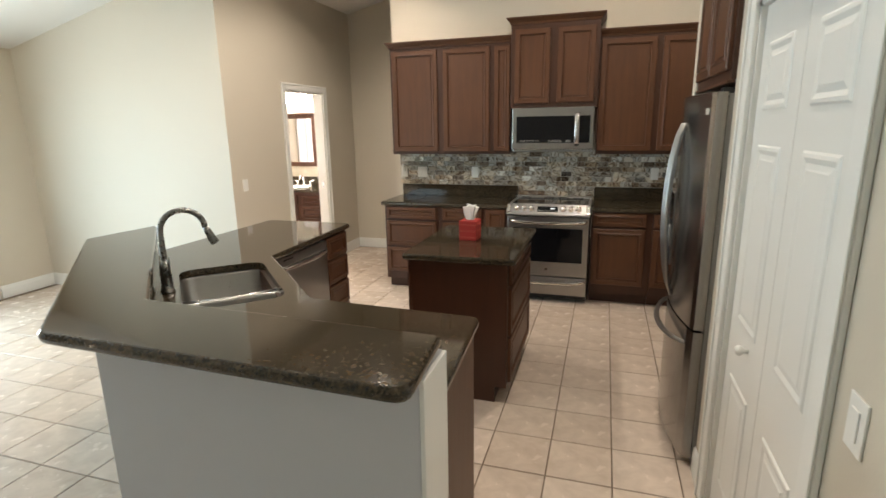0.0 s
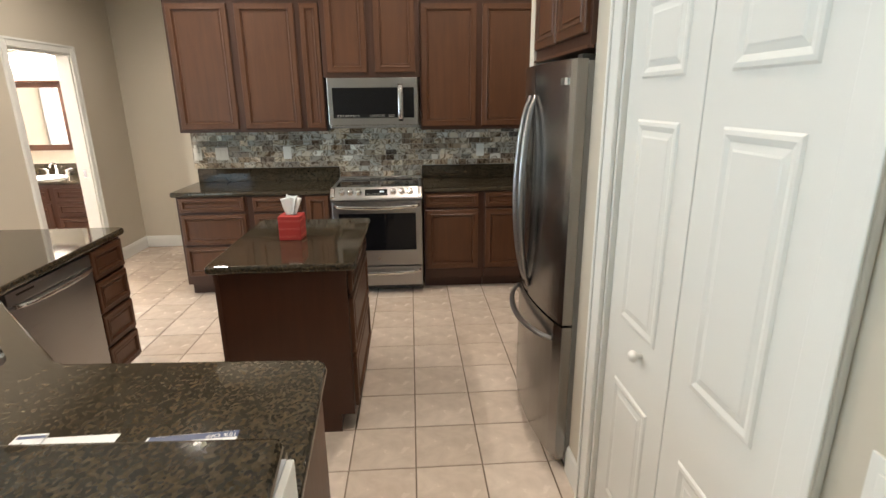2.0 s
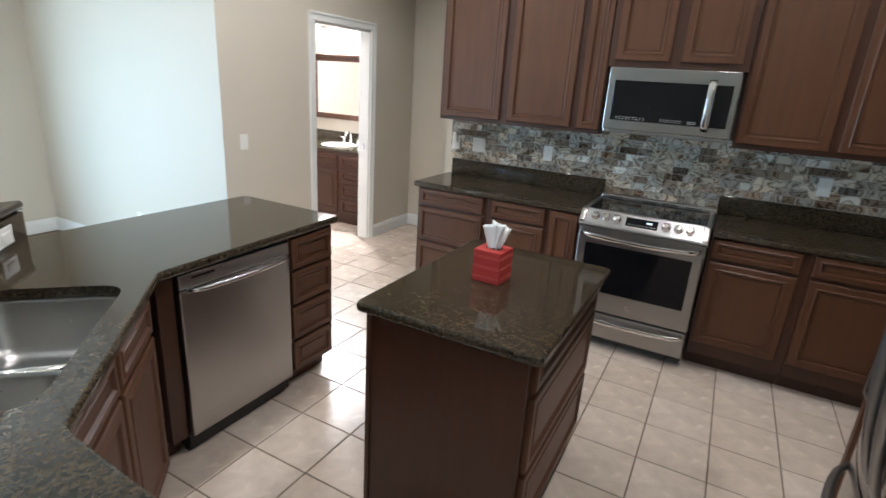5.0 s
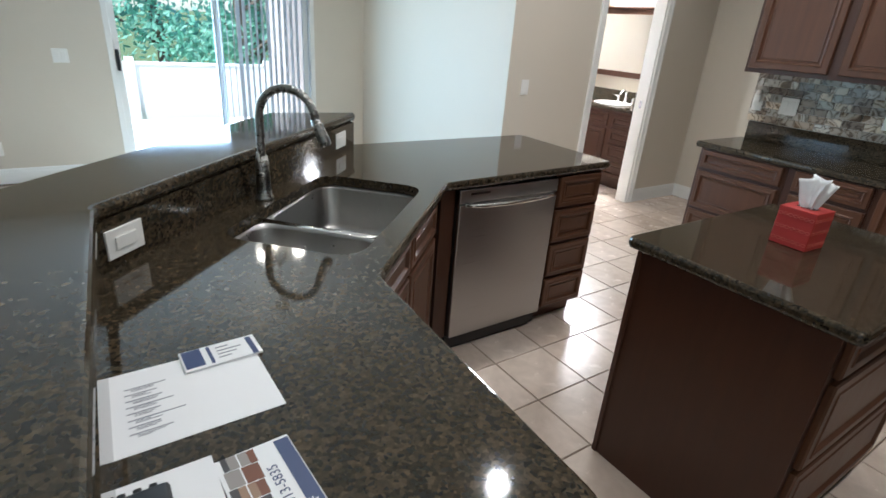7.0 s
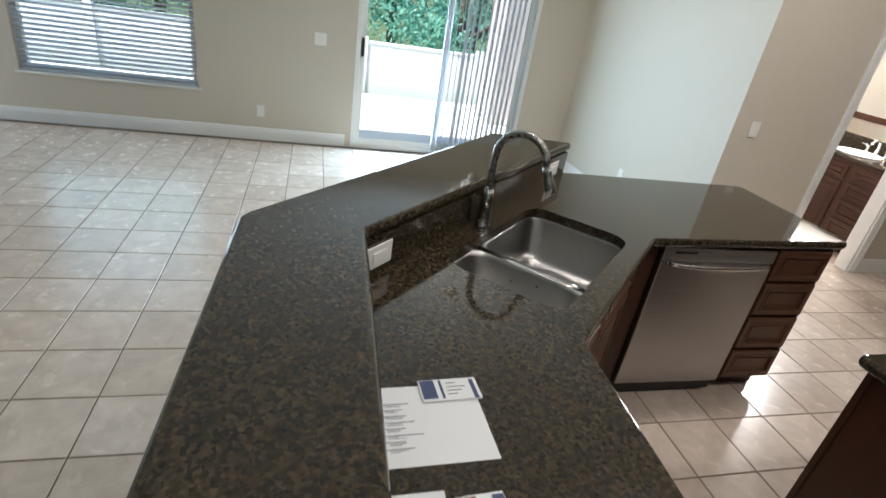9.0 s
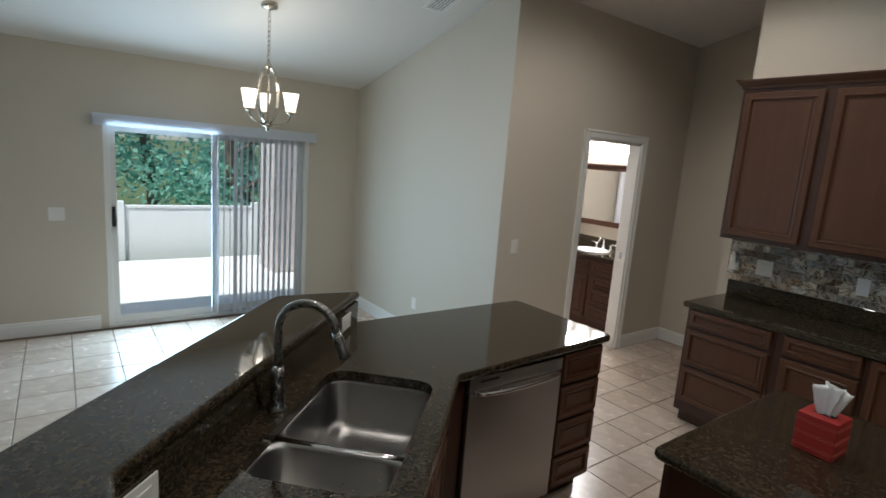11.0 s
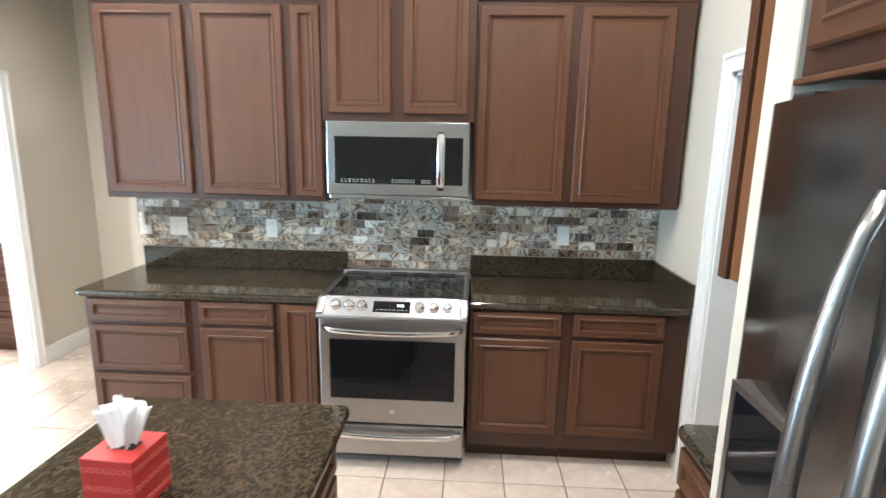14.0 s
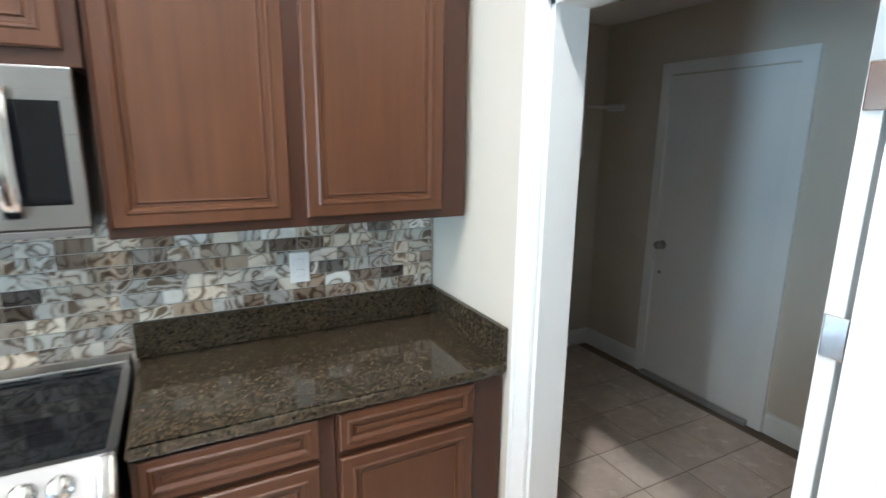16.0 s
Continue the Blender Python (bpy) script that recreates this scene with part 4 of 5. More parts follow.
# pony wall under the raised bar
pony = [(-0.392, 1.325), (-1.472, 1.345), (-2.60, 2.49), (-2.665, 2.43), (-1.445, 1.13), (-0.392, 1.13)]
structure("bar_wall", prism([Vector(p) for p in pony], "z", 0, 1.034), M_BARWALL, "pale grey painted half wall under the raised bar")
part_root = thing("bar_end_trim", (-0.392, 1.22, 0), "white painted trim board on the half wall's end", "trim", kind="structure")
part("board", box(-0.3915, -0.378, 1.13, 1.325, 0.0, 1.033, 0.002), M_TRIM, part_root)
bar = thing("bar_counter", (-1.4, 1.4, 1.035), "polished brown granite raised bar top with an angled bend", "bar counter")
bar_pts = [(-0.368, 1.0), (-0.395, 1.338), BAR_IN, BAR_FAR, (-2.69, 2.115), (-1.55, 1.04)]
part("stone_top", slab(rounded(bar_pts, [0.05, 0.02, 0.035, 0.012, 0.05, 0.09]), 1.035, 1.075, nose=0.016), M_GRANITE, bar)
# granite splash below the bar
spl = thing("bar_splash", (-1.5, 1.4, 0.914), "polished granite splash strip under the raised bar", "splash")
p0, p1, p2 = Vector((-0.395, 1.3265)), Vector((-1.4735, 1.3465)), Vector((-2.60, 2.4925))
for a, b in ((p0, p1), (p1, p2)):
    d = (b - a).normalized()
    nrm = Vector((d.y, -d.x))
    if nrm.dot(Nn) < 0:
        nrm = -nrm
    part("splash_strip", prism([a, b, b + nrm * 0.018, a + nrm * 0.018], "z", 0.9145, 1.0345), M_GRANITE, spl)

low_pts = [(-0.385, 1.330), (-0.418, 1.915), (-1.188, 1.952), (-1.836, 2.590), (-1.883, 3.677), (-2.62, 3.672), (-2.625, 2.50), (-1.474, 1.3475)]
S_U0, S_U1, S_V0, S_V1 = 2.30, 3.03, 0.01, 0.435
hole = rounded([uv(S_U0, S_V0), uv(S_U1, S_V0), uv(S_U1, S_V1), uv(S_U0, S_V1)], 0.09)
ptop = thing("peninsula_worktop", (-1.5, 2.2, 0.875), "polished brown granite worktop with an undermount sink cut-out", "worktop")
part("stone_top", slab(rounded(low_pts, [0, 0.05, 0.09, 0.06, 0.04, 0.05, 0, 0]), 0.8755, 0.914, hole), M_GRANITE, ptop)

# sink
sink = thing("sink", (*uv(2.66, 0.22), 0.70), "stainless steel undermount double bowl sink", "sink")


def bowl(u0, u1, v0, v1, depth, name):
    bm = bmesh.new()
    last = None
    for ins, z in ((-0.012, 0.8745), (0.0, 0.8745), (0.006, 0.86), (0.012, 0.8745 - depth * 0.8), (0.03, 0.8745 - depth * 0.95), (0.07, 0.8745 - depth)):
        pts = rounded([uv(u0 + ins, v0 + ins), uv(u1 - ins, v0 + ins), uv(u1 - ins, v1 - ins), uv(u0 + ins, v1 - ins)], 0.075)
        cur = [bm.verts.new((p.x, p.y, z)) for p in pts]
        if last:
            for k in range(len(cur)):
                bm.faces.new((last[k], last[(k + 1) % len(cur)], cur[(k + 1) % len(cur)], cur[k]))
        last = cur
    bm.faces.new(last)
    b = part(name, bm, M_SINK, sink, "", True)
    cx, cy = uv((u0 + u1) / 2, (v0 + v1) / 2)
    part("drain", lathe([(0.042, 0.0), (0.042, 0.003), (0.03, 0.004), (0.012, 0.001)], (cx, cy, 0.8755 - depth), 20), M_CHROME, b)


bowl(S_U0 - 0.004, 2.535, S_V0 - 0.004, S_V1 + 0.004, 0.16, "bowl")
bowl(2.565, S_U1 + 0.004, S_V0 - 0.004, S_V1 + 0.004, 0.20, "bowl")
bm = bmesh.new()
tube_into(bm, [(*uv(2.55, S_V0 + 0.005), 0.868), (*uv(2.55, 0.22), 0.862), (*uv(2.55, S_V1 - 0.005), 0.868)], 0.015, 10)
part("divider", bm, M_CHROME, sink, "", True)

# faucet
fc = thing("faucet", (*uv(2.655, -0.040), 0.914), "dark brushed nickel gooseneck kitchen faucet", "faucet")
fx, fy = uv(2.655, -0.040)
fu = Vector((*uv(0.08, 1.0), 0)).normalized()
base = Vector((fx, fy, 0.914))
part("base", lathe([(0.032, 0), (0.032, 0.006), (0.027, 0.012), (0.024, 0.05), (0.023, 0.12), (0.018, 0.15)], base, 20), M_GUNMETAL, fc, "", True)
pts = [base + Vector((0, 0, 0.13 + 0.03 * k)) for k in range(6)]
for k in range(1, 15):
    t = math.pi * 0.98 * k / 14
    pts.append(base + Vector((0, 0, 0.28)) + fu * (0.095 * (1 - math.cos(t))) + Vector((0, 0, 0.095 * math.sin(t))))
part("spout", tube(pts, 0.0135, 14), M_GUNMETAL, fc, "", True)
e = pts[-1]
dn = (pts[-1] - pts[-2]).normalized()
dn = (dn + fu * 0.25).normalized()
part("spray_head", tube([e, e + dn * 0.02, e + dn * 0.05, e + dn * 0.085, e + dn * 0.09], [0.0145, 0.016, 0.018, 0.0205, 0.017], 14), M_GUNMETAL, fc, "", True)
sd = Vector((*uv(-1.0, 0.35), 0)).normalized()
part("lever_hub", tube([base + Vector((0, 0, 0.085)), base + Vector((0, 0, 0.085)) + sd * 0.045], [0.016, 0.014], 12), M_GUNMETAL, fc, "", True)
part("lever", tube([base + Vector((0, 0, 0.088)) + sd * 0.04, base + Vector((0, 0, 0.13)) + sd * 0.055, base + Vector((0, 0, 0.175)) + sd * 0.06], [0.008, 0.006, 0.005], 10), M_GUNMETAL, fc, "", True)

# cabinets of the peninsula
PF = -1.905
cabinet("sink_filler", "dark cherry filler panel beside the dishwasher", face_matrix((PF, 2.606, 0), FACE_EAST), 0.076, 0.6, 0, 0.874, [], toe=0.10)
dw = thing("dishwasher", (-2.2, 3.02, 0), "stainless steel dishwasher with a bowed bar handle, shut", "dishwasher")
dm = face_matrix((PF, 2.684, 0), FACE_EAST)
DWW = 0.602
part("tub", box(0.004, DWW - 0.004, 0.006, 0.58, 0.03, 0.872, 0, dm), M_BLACK, dw)
part("door", box(0.004, DWW - 0.004, -0.028, 0.004, 0.105, 0.79, 0.005, dm), M_STEEL, dw)
part("control_strip", box(0.004, DWW - 0.004, -0.028, 0.004, 0.794, 0.858, 0.005, dm), M_STEEL, dw)
part("vent_mark", box(0.06, 0.17, -0.0295, -0.0282, 0.832, 0.842, 0, dm), M_BLACK, dw)
part("toe_plate", box(0.01, DWW - 0.01, 0.03, 0.06, 0.0, 0.10, 0, dm), M_BLACK, dw)
hpts = []
for k in range(15):
    t = k / 14
    s = 1 - (2 * t - 1) ** 2
    hpts.append(dm @ Vector((0.03 + t * (DWW - 0.06), -0.04 - 0.035 * s ** 0.5, 0.792 - 0.004 * s)))
dh = part("handle", tube(hpts, 0.0115, 10), M_CHROME, dw, "bowed steel bar handle", True)
for a in (0.035, DWW - 0.035):
    part("handle_foot", box(a - 0.011, a + 0.011, -0.046, -0.028, 0.78, 0.804, 0.003, dm), M_CHROME, dh)
m = face_matrix((PF, 3.290, 0), FACE_EAST)
cabinet("drawer_cabinet", "narrow dark cherry cabinet with four drawers", m, 0.335, 0.62, 0, 0.874, [("drawer", 0.02, 0.318, a, b) for a, b in ((0.70, 0.86), (0.505, 0.68), (0.305, 0.485), (0.12, 0.285))], toe=0.10)
# sink base on the diagonal, its front faces along +v
ang = math.atan2(Nn.y, Nn.x) + math.pi / 2
sm = face_matrix((*uv(2.235, 0.475), 0), ang)
cabinet("sink_cabinet", "dark cherry angled sink base cabinet with two doors", sm, 0.84, 0.06, 0, 0.874, [("door", 0.03, 0.41, 0.13, 0.70), ("door", 0.43, 0.81, 0.13, 0.70), ("drawer", 0.03, 0.41, 0.72, 0.86), ("drawer", 0.43, 0.81, 0.72, 0.86)], toe=0.10, toe_in=0.03)
# leg next to the bar: cabinets face north
nm = face_matrix((-0.435, 1.878, 0), math.pi)
cabinet("bar_cabinet", "dark cherry base cabinets behind the bar wall", nm, 0.74, 0.545, 0, 0.874, [("door", 0.03, 0.36, 0.13, 0.70), ("door", 0.38, 0.71, 0.13, 0.70), ("drawer", 0.03, 0.36, 0.72, 0.86), ("drawer", 0.38, 0.71, 0.72, 0.86)], toe=0.10, mat=M_WOOD)
structure("peninsula_back", box(-2.60, -2.53, 2.46, 3.645, 0, 0.874), M_BARWALL, "pale grey painted back of the peninsula")

# outlets on the splash
for u in (2.08, 3.43):
    p = Vector(uv(u, -0.0805))
    plate("outlet", (p.x, p.y, 0.975), ang, "white outlet plate lying sideways on the granite splash", rocker=1, lying=True)

# ---- papers on the worktop ----


def sheet(root, name, x0, x1, y0, y1, z, t, mat, rot=0.0, label=""):
    cx, cy = (x0 + x1) / 2, (y0 + y1) / 2
    m = Matrix.Translation((cx, cy, z)) @ Matrix.Rotation(radians(rot), 4, "Z")
    w, h = (x1 - x0) / 2, (y1 - y0) / 2
    return part(name, box(-w, w, -h, h, 0, t, 0, m), mat, root, label)


ZP = 0.9142
let = thing("letter", (-0.93, 1.475, 0.914), "white printed letter sheet lying on the granite worktop", "paper")
sheet(let, "page", -1.033, -0.826, 1.349, 1.592, ZP, 0.0008, M_PAPER, 1.5)
rl = random.Random(12)
for i in range(8):
    x = -0.995 + i * 0.0165 + 0.012
    y0 = 1.375
    sheet(let, "text_line", x, x + 0.0025, y0, y0 + rl.uniform(0.04, 0.085), ZP + 0.0009, 0.0002, M_INK, 1.5)
    for j in (0.0045, 0.008):
        sheet(let, "text_line", x + j, x + j + 0.0016, y0 + 0.01, y0 + 0.01 + rl.uniform(0.02, 0.04), ZP + 0.0009, 0.0002, M_INK, 1.5)
card = thing("business_card", (-1.02, 1.53, 0.915), "small white and navy printed cards on the letter", "card")
sheet(card, "stock", -1.048, -0.984, 1.467, 1.60, ZP + 0.0014, 0.004, M_PAPER, 3)
sheet(card, "navy_block", -1.044, -0.988, 1.470, 1.502, ZP + 0.0056, 0.0003, M_NAVY, 3)
sheet(card, "navy_bar", -1.044, -0.988, 1.512, 1.518, ZP + 0.0056, 0.0003, M_NAVY, 3)
sheet(card, "navy_bar", -1.046, -0.986, 1.583, 1.593, ZP + 0.0056, 0.0003, M_NAVY, 3)
for i in range(4):
    sheet(card, "text_line", -1.036 + i * 0.011, -1.033 + i * 0.011, 1.527, 1.527 + rl.uniform(0.02, 0.045), ZP + 0.0056, 0.0003, M_INK, 3)
env = thing("envelope", (-0.665, 1.405, 0.914), "white blank envelope lying on the granite worktop", "envelope")
sheet(env, "paper", -0.769, -0.560, 1.345, 1.470, ZP, 0.002, M_PAPER, 1)
fob = thing("key_pouch", (-0.69, 1.37, 0.9165), "black folded pouch lying on the white envelope", "pouch")
bm = box(-0.741, -0.640, 1.349, 1.412, 0.9163, 0.930, 0.007, None, 3)
for v in bm.verts:
    v.co.z += 0.004 * noise.noise(v.co * 40)
part("pouch", bm, M_BLACK, fob, "", True)
for i in range(3):
    part("notch", box(-0.747, -0.738, 1.352 + i * 0.018, 1.362 + i * 0.018, 0.9163, 0.926, 0.002), M_BLACK, fob)
fly = thing("flyer", (-0.66, 1.53, 0.914), "glossy printed flyer with photos and a navy banner", "flyer")
sheet(fly, "page", -0.757, -0.562, 1.474, 1.580, ZP, 0.0015, M_PAPER, 4)
PHOTOS = [paint("photo_" + n, c, 0.25, 0.6, 0) for n, c in (("cherry", (0.24, 0.10, 0.06)), ("grey", (0.42, 0.38, 0.35)), ("cream", (0.62, 0.52, 0.42)), ("slate", (0.10, 0.09, 0.09)), ("tan", (0.42, 0.27, 0.18)))]
rp = random.Random(31)
px = -0.754
for i in range(6):
    w = rp.uniform(0.026, 0.036)
    for j, (ya, yb) in enumerate(((1.476, 1.497), (1.499, 1.522))):
        cut = ya + (yb - ya) * rp.uniform(0.35, 0.65)
        for y0, y1 in ((ya, cut), (cut, yb)):
            sheet(fly, "photo", px, min(px + w, -0.566), y0, y1, ZP + 0.0016, 0.0003, rp.choice(PHOTOS), 4)
    px += w + 0.0015
    if px > -0.585:
        break
sheet(fly, "banner", -0.755, -0.564, 1.557, 1.579, ZP + 0.0016, 0.0003, M_NAVY, 4)


def lettering(name, text, at, size, material, rot, parent):
    cu = bpy.data.curves.new(name, "FONT")
    cu.body, cu.size, cu.align_x, cu.align_y, cu.extrude = text, size, "CENTER", "CENTER", 0.0001
    ob = new(name, cu)
    cu.materials.append(material)
    ob.parent = parent
    ob.matrix_local = Matrix.Translation(Vector(at) - world_at(parent)) @ Matrix.Rotation(radians(rot), 4, "Z")
    return ob


lettering("phone_number", "321-313-5835", (-0.655, 1.540, ZP + 0.0019), 0.020, M_NAVY, 184, fly)
lettering("offer_text", "10% OFF", (-0.60, 1.570, ZP + 0.0022), 0.018, M_PAPER, 184, fly)

# ---- refrigerator ----
fr = thing("refrigerator", (0.8, 2.84, 0), "stainless french door refrigerator with bowed handles", "refrigerator")
FY0, FY1, FZ = 2.502, 3.330, 1.772
part("cabinet", box(0.495, 1.03, FY0 + 0.008, FY1 - 0.008, 0.03, FZ - 0.012, 0.004), M_WALLVENT, fr, "grey side casing")
part("hinge_cover", box(0.47, 0.56, FY0 + 0.012, FY0 + 0.07, FZ - 0.012, FZ + 0.012, 0.004), M_BLACK, fr)
part("hinge_cover", box(0.47, 0.56, FY1 - 0.07, FY1 - 0.012, FZ - 0.012, FZ + 0.012, 0.004), M_BLACK, fr)
part("plinth", box(0.50, 1.0, FY0 + 0.02, FY1 - 0.02, 0.0, 0.0295), M_BLACK, fr)


def bulged(y0, y1, z0, z1, seg=14):
    """A door with a front that bows out across the whole width of the refrigerator."""
    bm = bmesh.new()
    c, h = (FY0 + FY1) / 2, (FY1 - FY0) / 2
    pts = [(0.490, y1), (0.490, y0)]
    for k in range(seg + 1):
        y = y0 + (y1 - y0) * k / seg
        s = 1 - ((y - c) / h) ** 2
        x = 0.442 - 0.054 * s
        if k in (0, seg):
            x += 0.006
        pts.append((x, y))
    return prism(pts, "z", z0, z1)


fc_y = (FY0 + FY1) / 2
dl = part("door", bulged(fc_y + 0.002, FY1, 0.715, FZ - 0.006), M_STEELV, fr, "steel door with dispenser")
dr = part("door", bulged(FY0, fc_y - 0.002, 0.715, FZ - 0.006), M_STEELV, fr)
dz = part("freezer_drawer", bulged(FY0, FY1, 0.06, 0.703), M_STEELV, fr)
part("badge", box(0.418, 0.432, 2.550, 2.604, 1.675, 1.702, 0.001), M_CHROME, dr)
part("gasket", box(0.488, 0.496, FY0 + 0.012, FY1 - 0.012, 0.07, FZ - 0.02), M_BLACK, fr)
# water dispenser: a framed recess
part("dispenser_frame", boxes((0.388, 0.424, 3.052, 3.232, 1.27, 1.285), (0.388, 0.424, 3.052, 3.232, 0.88, 0.895), (0.388, 0.424, 3.052, 3.067, 0.895, 1.27), (0.388, 0.424, 3.217, 3.232, 0.895, 1.27)), M_STEEL, dl)
part("dispenser_panel", box(0.3895, 0.424, 3.067, 3.217, 1.12, 1.27), M_BLKGLASS, dl, "black dispenser panel")
part("dispenser_niche", box(0.3915, 0.424, 3.067, 3.217, 0.895, 1.12), M_BLACK, dl)
part("dispenser_paddle", box(0.382, 0.3915, 3.12, 3.17, 0.97, 1.09, 0.003), M_WALLVENT, dl)
for y, owner in ((fc_y - 0.045, dr), (fc_y + 0.045, dl)):
    hp = []
    for k in range(17):
        t = k / 16
        s = 1 - (2 * t - 1) ** 2
        hp.append((0.387 - 0.055 * s ** 0.7, y + (0.012 * s if y > fc_y else -0.012 * s), 0.765 + 0.875 * t))
    part("handle", tube(hp, [0.010 + 0.005 * (1 - (2 * k / 16 - 1) ** 2) for k in range(17)], 12), M_STEEL, owner, "bowed steel handle", True)
hp = []
for k in range(17):
    t = k / 16
    s = 1 - (2 * t - 1) ** 2
    hp.append((0.424 - 0.038 * s - 0.052 * s ** 0.6, FY0 + 0.07 + t * (FY1 - FY0 - 0.14), 0.625 - 0.012 * s))
part("handle", tube(hp, [0.010 + 0.004 * (1 - (2 * k / 16 - 1) ** 2) for k in range(17)], 12), M_STEEL, dz, "bowed steel handle", True)

# cabinet above the refrigerator, facing west
om = face_matrix((0.492, 3.336, 0), FACE_WEST)
ow = 3.336 - 2.497
oc = cabinet("wall_cabinet", "dark cherry cabinet with two doors over the refrigerator", om, ow, 0.52, 1.812, 2.40, [("door", 0.03, ow / 2 - 0.012, 1.855, 2.38), ("door", ow / 2 + 0.012, ow - 0.03, 1.855, 2.38)])
part("light_rail", box(0.0, ow, -0.014, 0.012, 1.80, 1.8115, 0.003, om), M_WOOD, oc)

# desk-side cabinets between the wall end and the laundry door
dmx = face_matrix((0.550, 3.735, 0), FACE_WEST)
cabinet("base_cabinet", "dark cherry base cabinet beside the laundry doorway", dmx, 0.303, 0.485, 0, 0.872, [("door", 0.02, 0.283, 0.13, 0.72), ("drawer", 0.02, 0.283, 0.74, 0.855)], toe=0.10)
dt = thing("worktop", (0.9, 3.58, 0.873), "short polished brown granite worktop beside the wall end", "worktop")
part("stone_top", slab(rounded([(0.524, 3.433), (EAST - 0.002, 3.433), (EAST - 0.002, 3.752), (0.524, 3.752)], [0, 0, 0, 0.04]), 0.873, 0.911), M_GRANITE, dt)
uc = thing("wall_cabinet", (0.92, 3.55, 1.37), "plain reddish-brown wall cabinet beside the laundry doorway", "cabinet", "kitchen cabinets")
part("body", box(0.549, EAST - 0.002, 3.432, 3.635, 1.378, 2.40, 0.002), M_WOODSIDE, uc)
part("stile", box(0.535, 0.5485, 3.597, 3.635, 1.378, 2.40, 0.002), M_WOOD, uc)
part("front", box(0.543, 0.5485, 3.434, 3.590, 1.382, 2.395, 0.001), M_WOODSIDE, uc)

# ---- plates on walls ----
plate("light_switch", (PX, 1.125, 1.07), FACE_WEST, "white rocker switch on the beige wall")
plate("light_switch", (-3.28, 4.25, 1.125), FACE_EAST, "white switch plate beside the bathroom doorway")
plate("light_switch", (WEST, 1.27, 1.065), FACE_EAST, "white double switch plate on the wall", wide=True)
plate("outlet", (WEST, 0.70, 0.30), FACE_EAST, "white outlet on the wall", rocker=0)
plate("outlet", (-4.40, 4.07, 0.36), FACE_SOUTH, "white outlet low on the dining wall", rocker=0)
YB = NORTH - 0.0105
plate("outlet", (-2.098, YB, 1.17), FACE_SOUTH, "white outlet on the mosaic backsplash", rocker=1)
plate("light_switch", (-1.884, YB, 1.17), FACE_SOUTH, "white double switch plate on the mosaic backsplash", wide=True)
plate("outlet", (-1.296, YB, 1.17), FACE_SOUTH, "white outlet on the mosaic backsplash", rocker=0)
plate("outlet", (0.484, YB, 1.17), FACE_SOUTH, "white outlet on the mosaic backsplash", rocker=0)
ni = thing("night_light", (-2.098, YB - 0.02, 1.215), "small white plug-in night light on the outlet", "night light")
part("body", box(-2.118, -2.078, YB - 0.03, YB - 0.0105, 1.175, 1.225, 0.005), M_PLATE, ni)
part("shade", box(-2.115, -2.081, YB - 0.034, YB - 0.012, 1.2255, 1.255, 0.006), M_PLATE, ni)

# ---- chandelier ----
CX, CY = -4.43, 2.616
CZ = ceiling_z(CX)
ch = thing("chandelier", (CX, CY, 1.89), "brushed nickel chandelier with three lit glass shades", "chandelier")
part("canopy", lathe([(0.062, 0.03), (0.062, 0.0), (0.058, -0.012), (0.02, -0.022), (0.008, -0.03)], (CX, CY, CZ - 0.012), 24), M_NICKEL, ch, "", True)
z = CZ - 0.05
i = 0
while z > 2.41:
    bm = bmesh.new()
    pts = []
    for k in range(13):
        t = k * math.tau / 12
        r = Vector((0.011 * math.cos(t), 0, 0.021 * math.sin(t)))
        pts.append(Matrix.Rotation(math.pi / 2 * (i % 2) + 0.3, 3, "Z") @ r + Vector((CX, CY, z - 0.02)))
    tube_into(bm, pts, 0.0028, 6)
    part("chain_link", bm, M_NICKEL, ch)
    z -= 0.034
    i += 1
part("stem_top", lathe([(0.006, 0.06), (0.012, 0.045), (0.016, 0.03), (0.03, 0.01), (0.034, 0.0), (0.012, -0.008)], (CX, CY, 2.36), 16), M_NICKEL, ch, "", True)
part("hoop", ring_band((CX, CY, 2.155), 0.105, 0.215, 0.02, 0.006, 0.4), M_NICKEL, ch)
part("hoop", ring_band((CX, CY, 2.155), 0.100, 0.21, 0.02, 0.006, 1.97), M_NICKEL, ch)
part("stem", tube([(CX, CY, 2.36), (CX, CY, 1.92)], 0.008, 12), M_NICKEL, ch)
part("finial", lathe([(0.006, 0.04), (0.034, 0.032), (0.038, 0.022), (0.02, 0.012), (0.008, 0.006), (0.012, -0.006), (0.003, -0.018)], (CX, CY, 1.905), 16), M_NICKEL, ch, "", True)
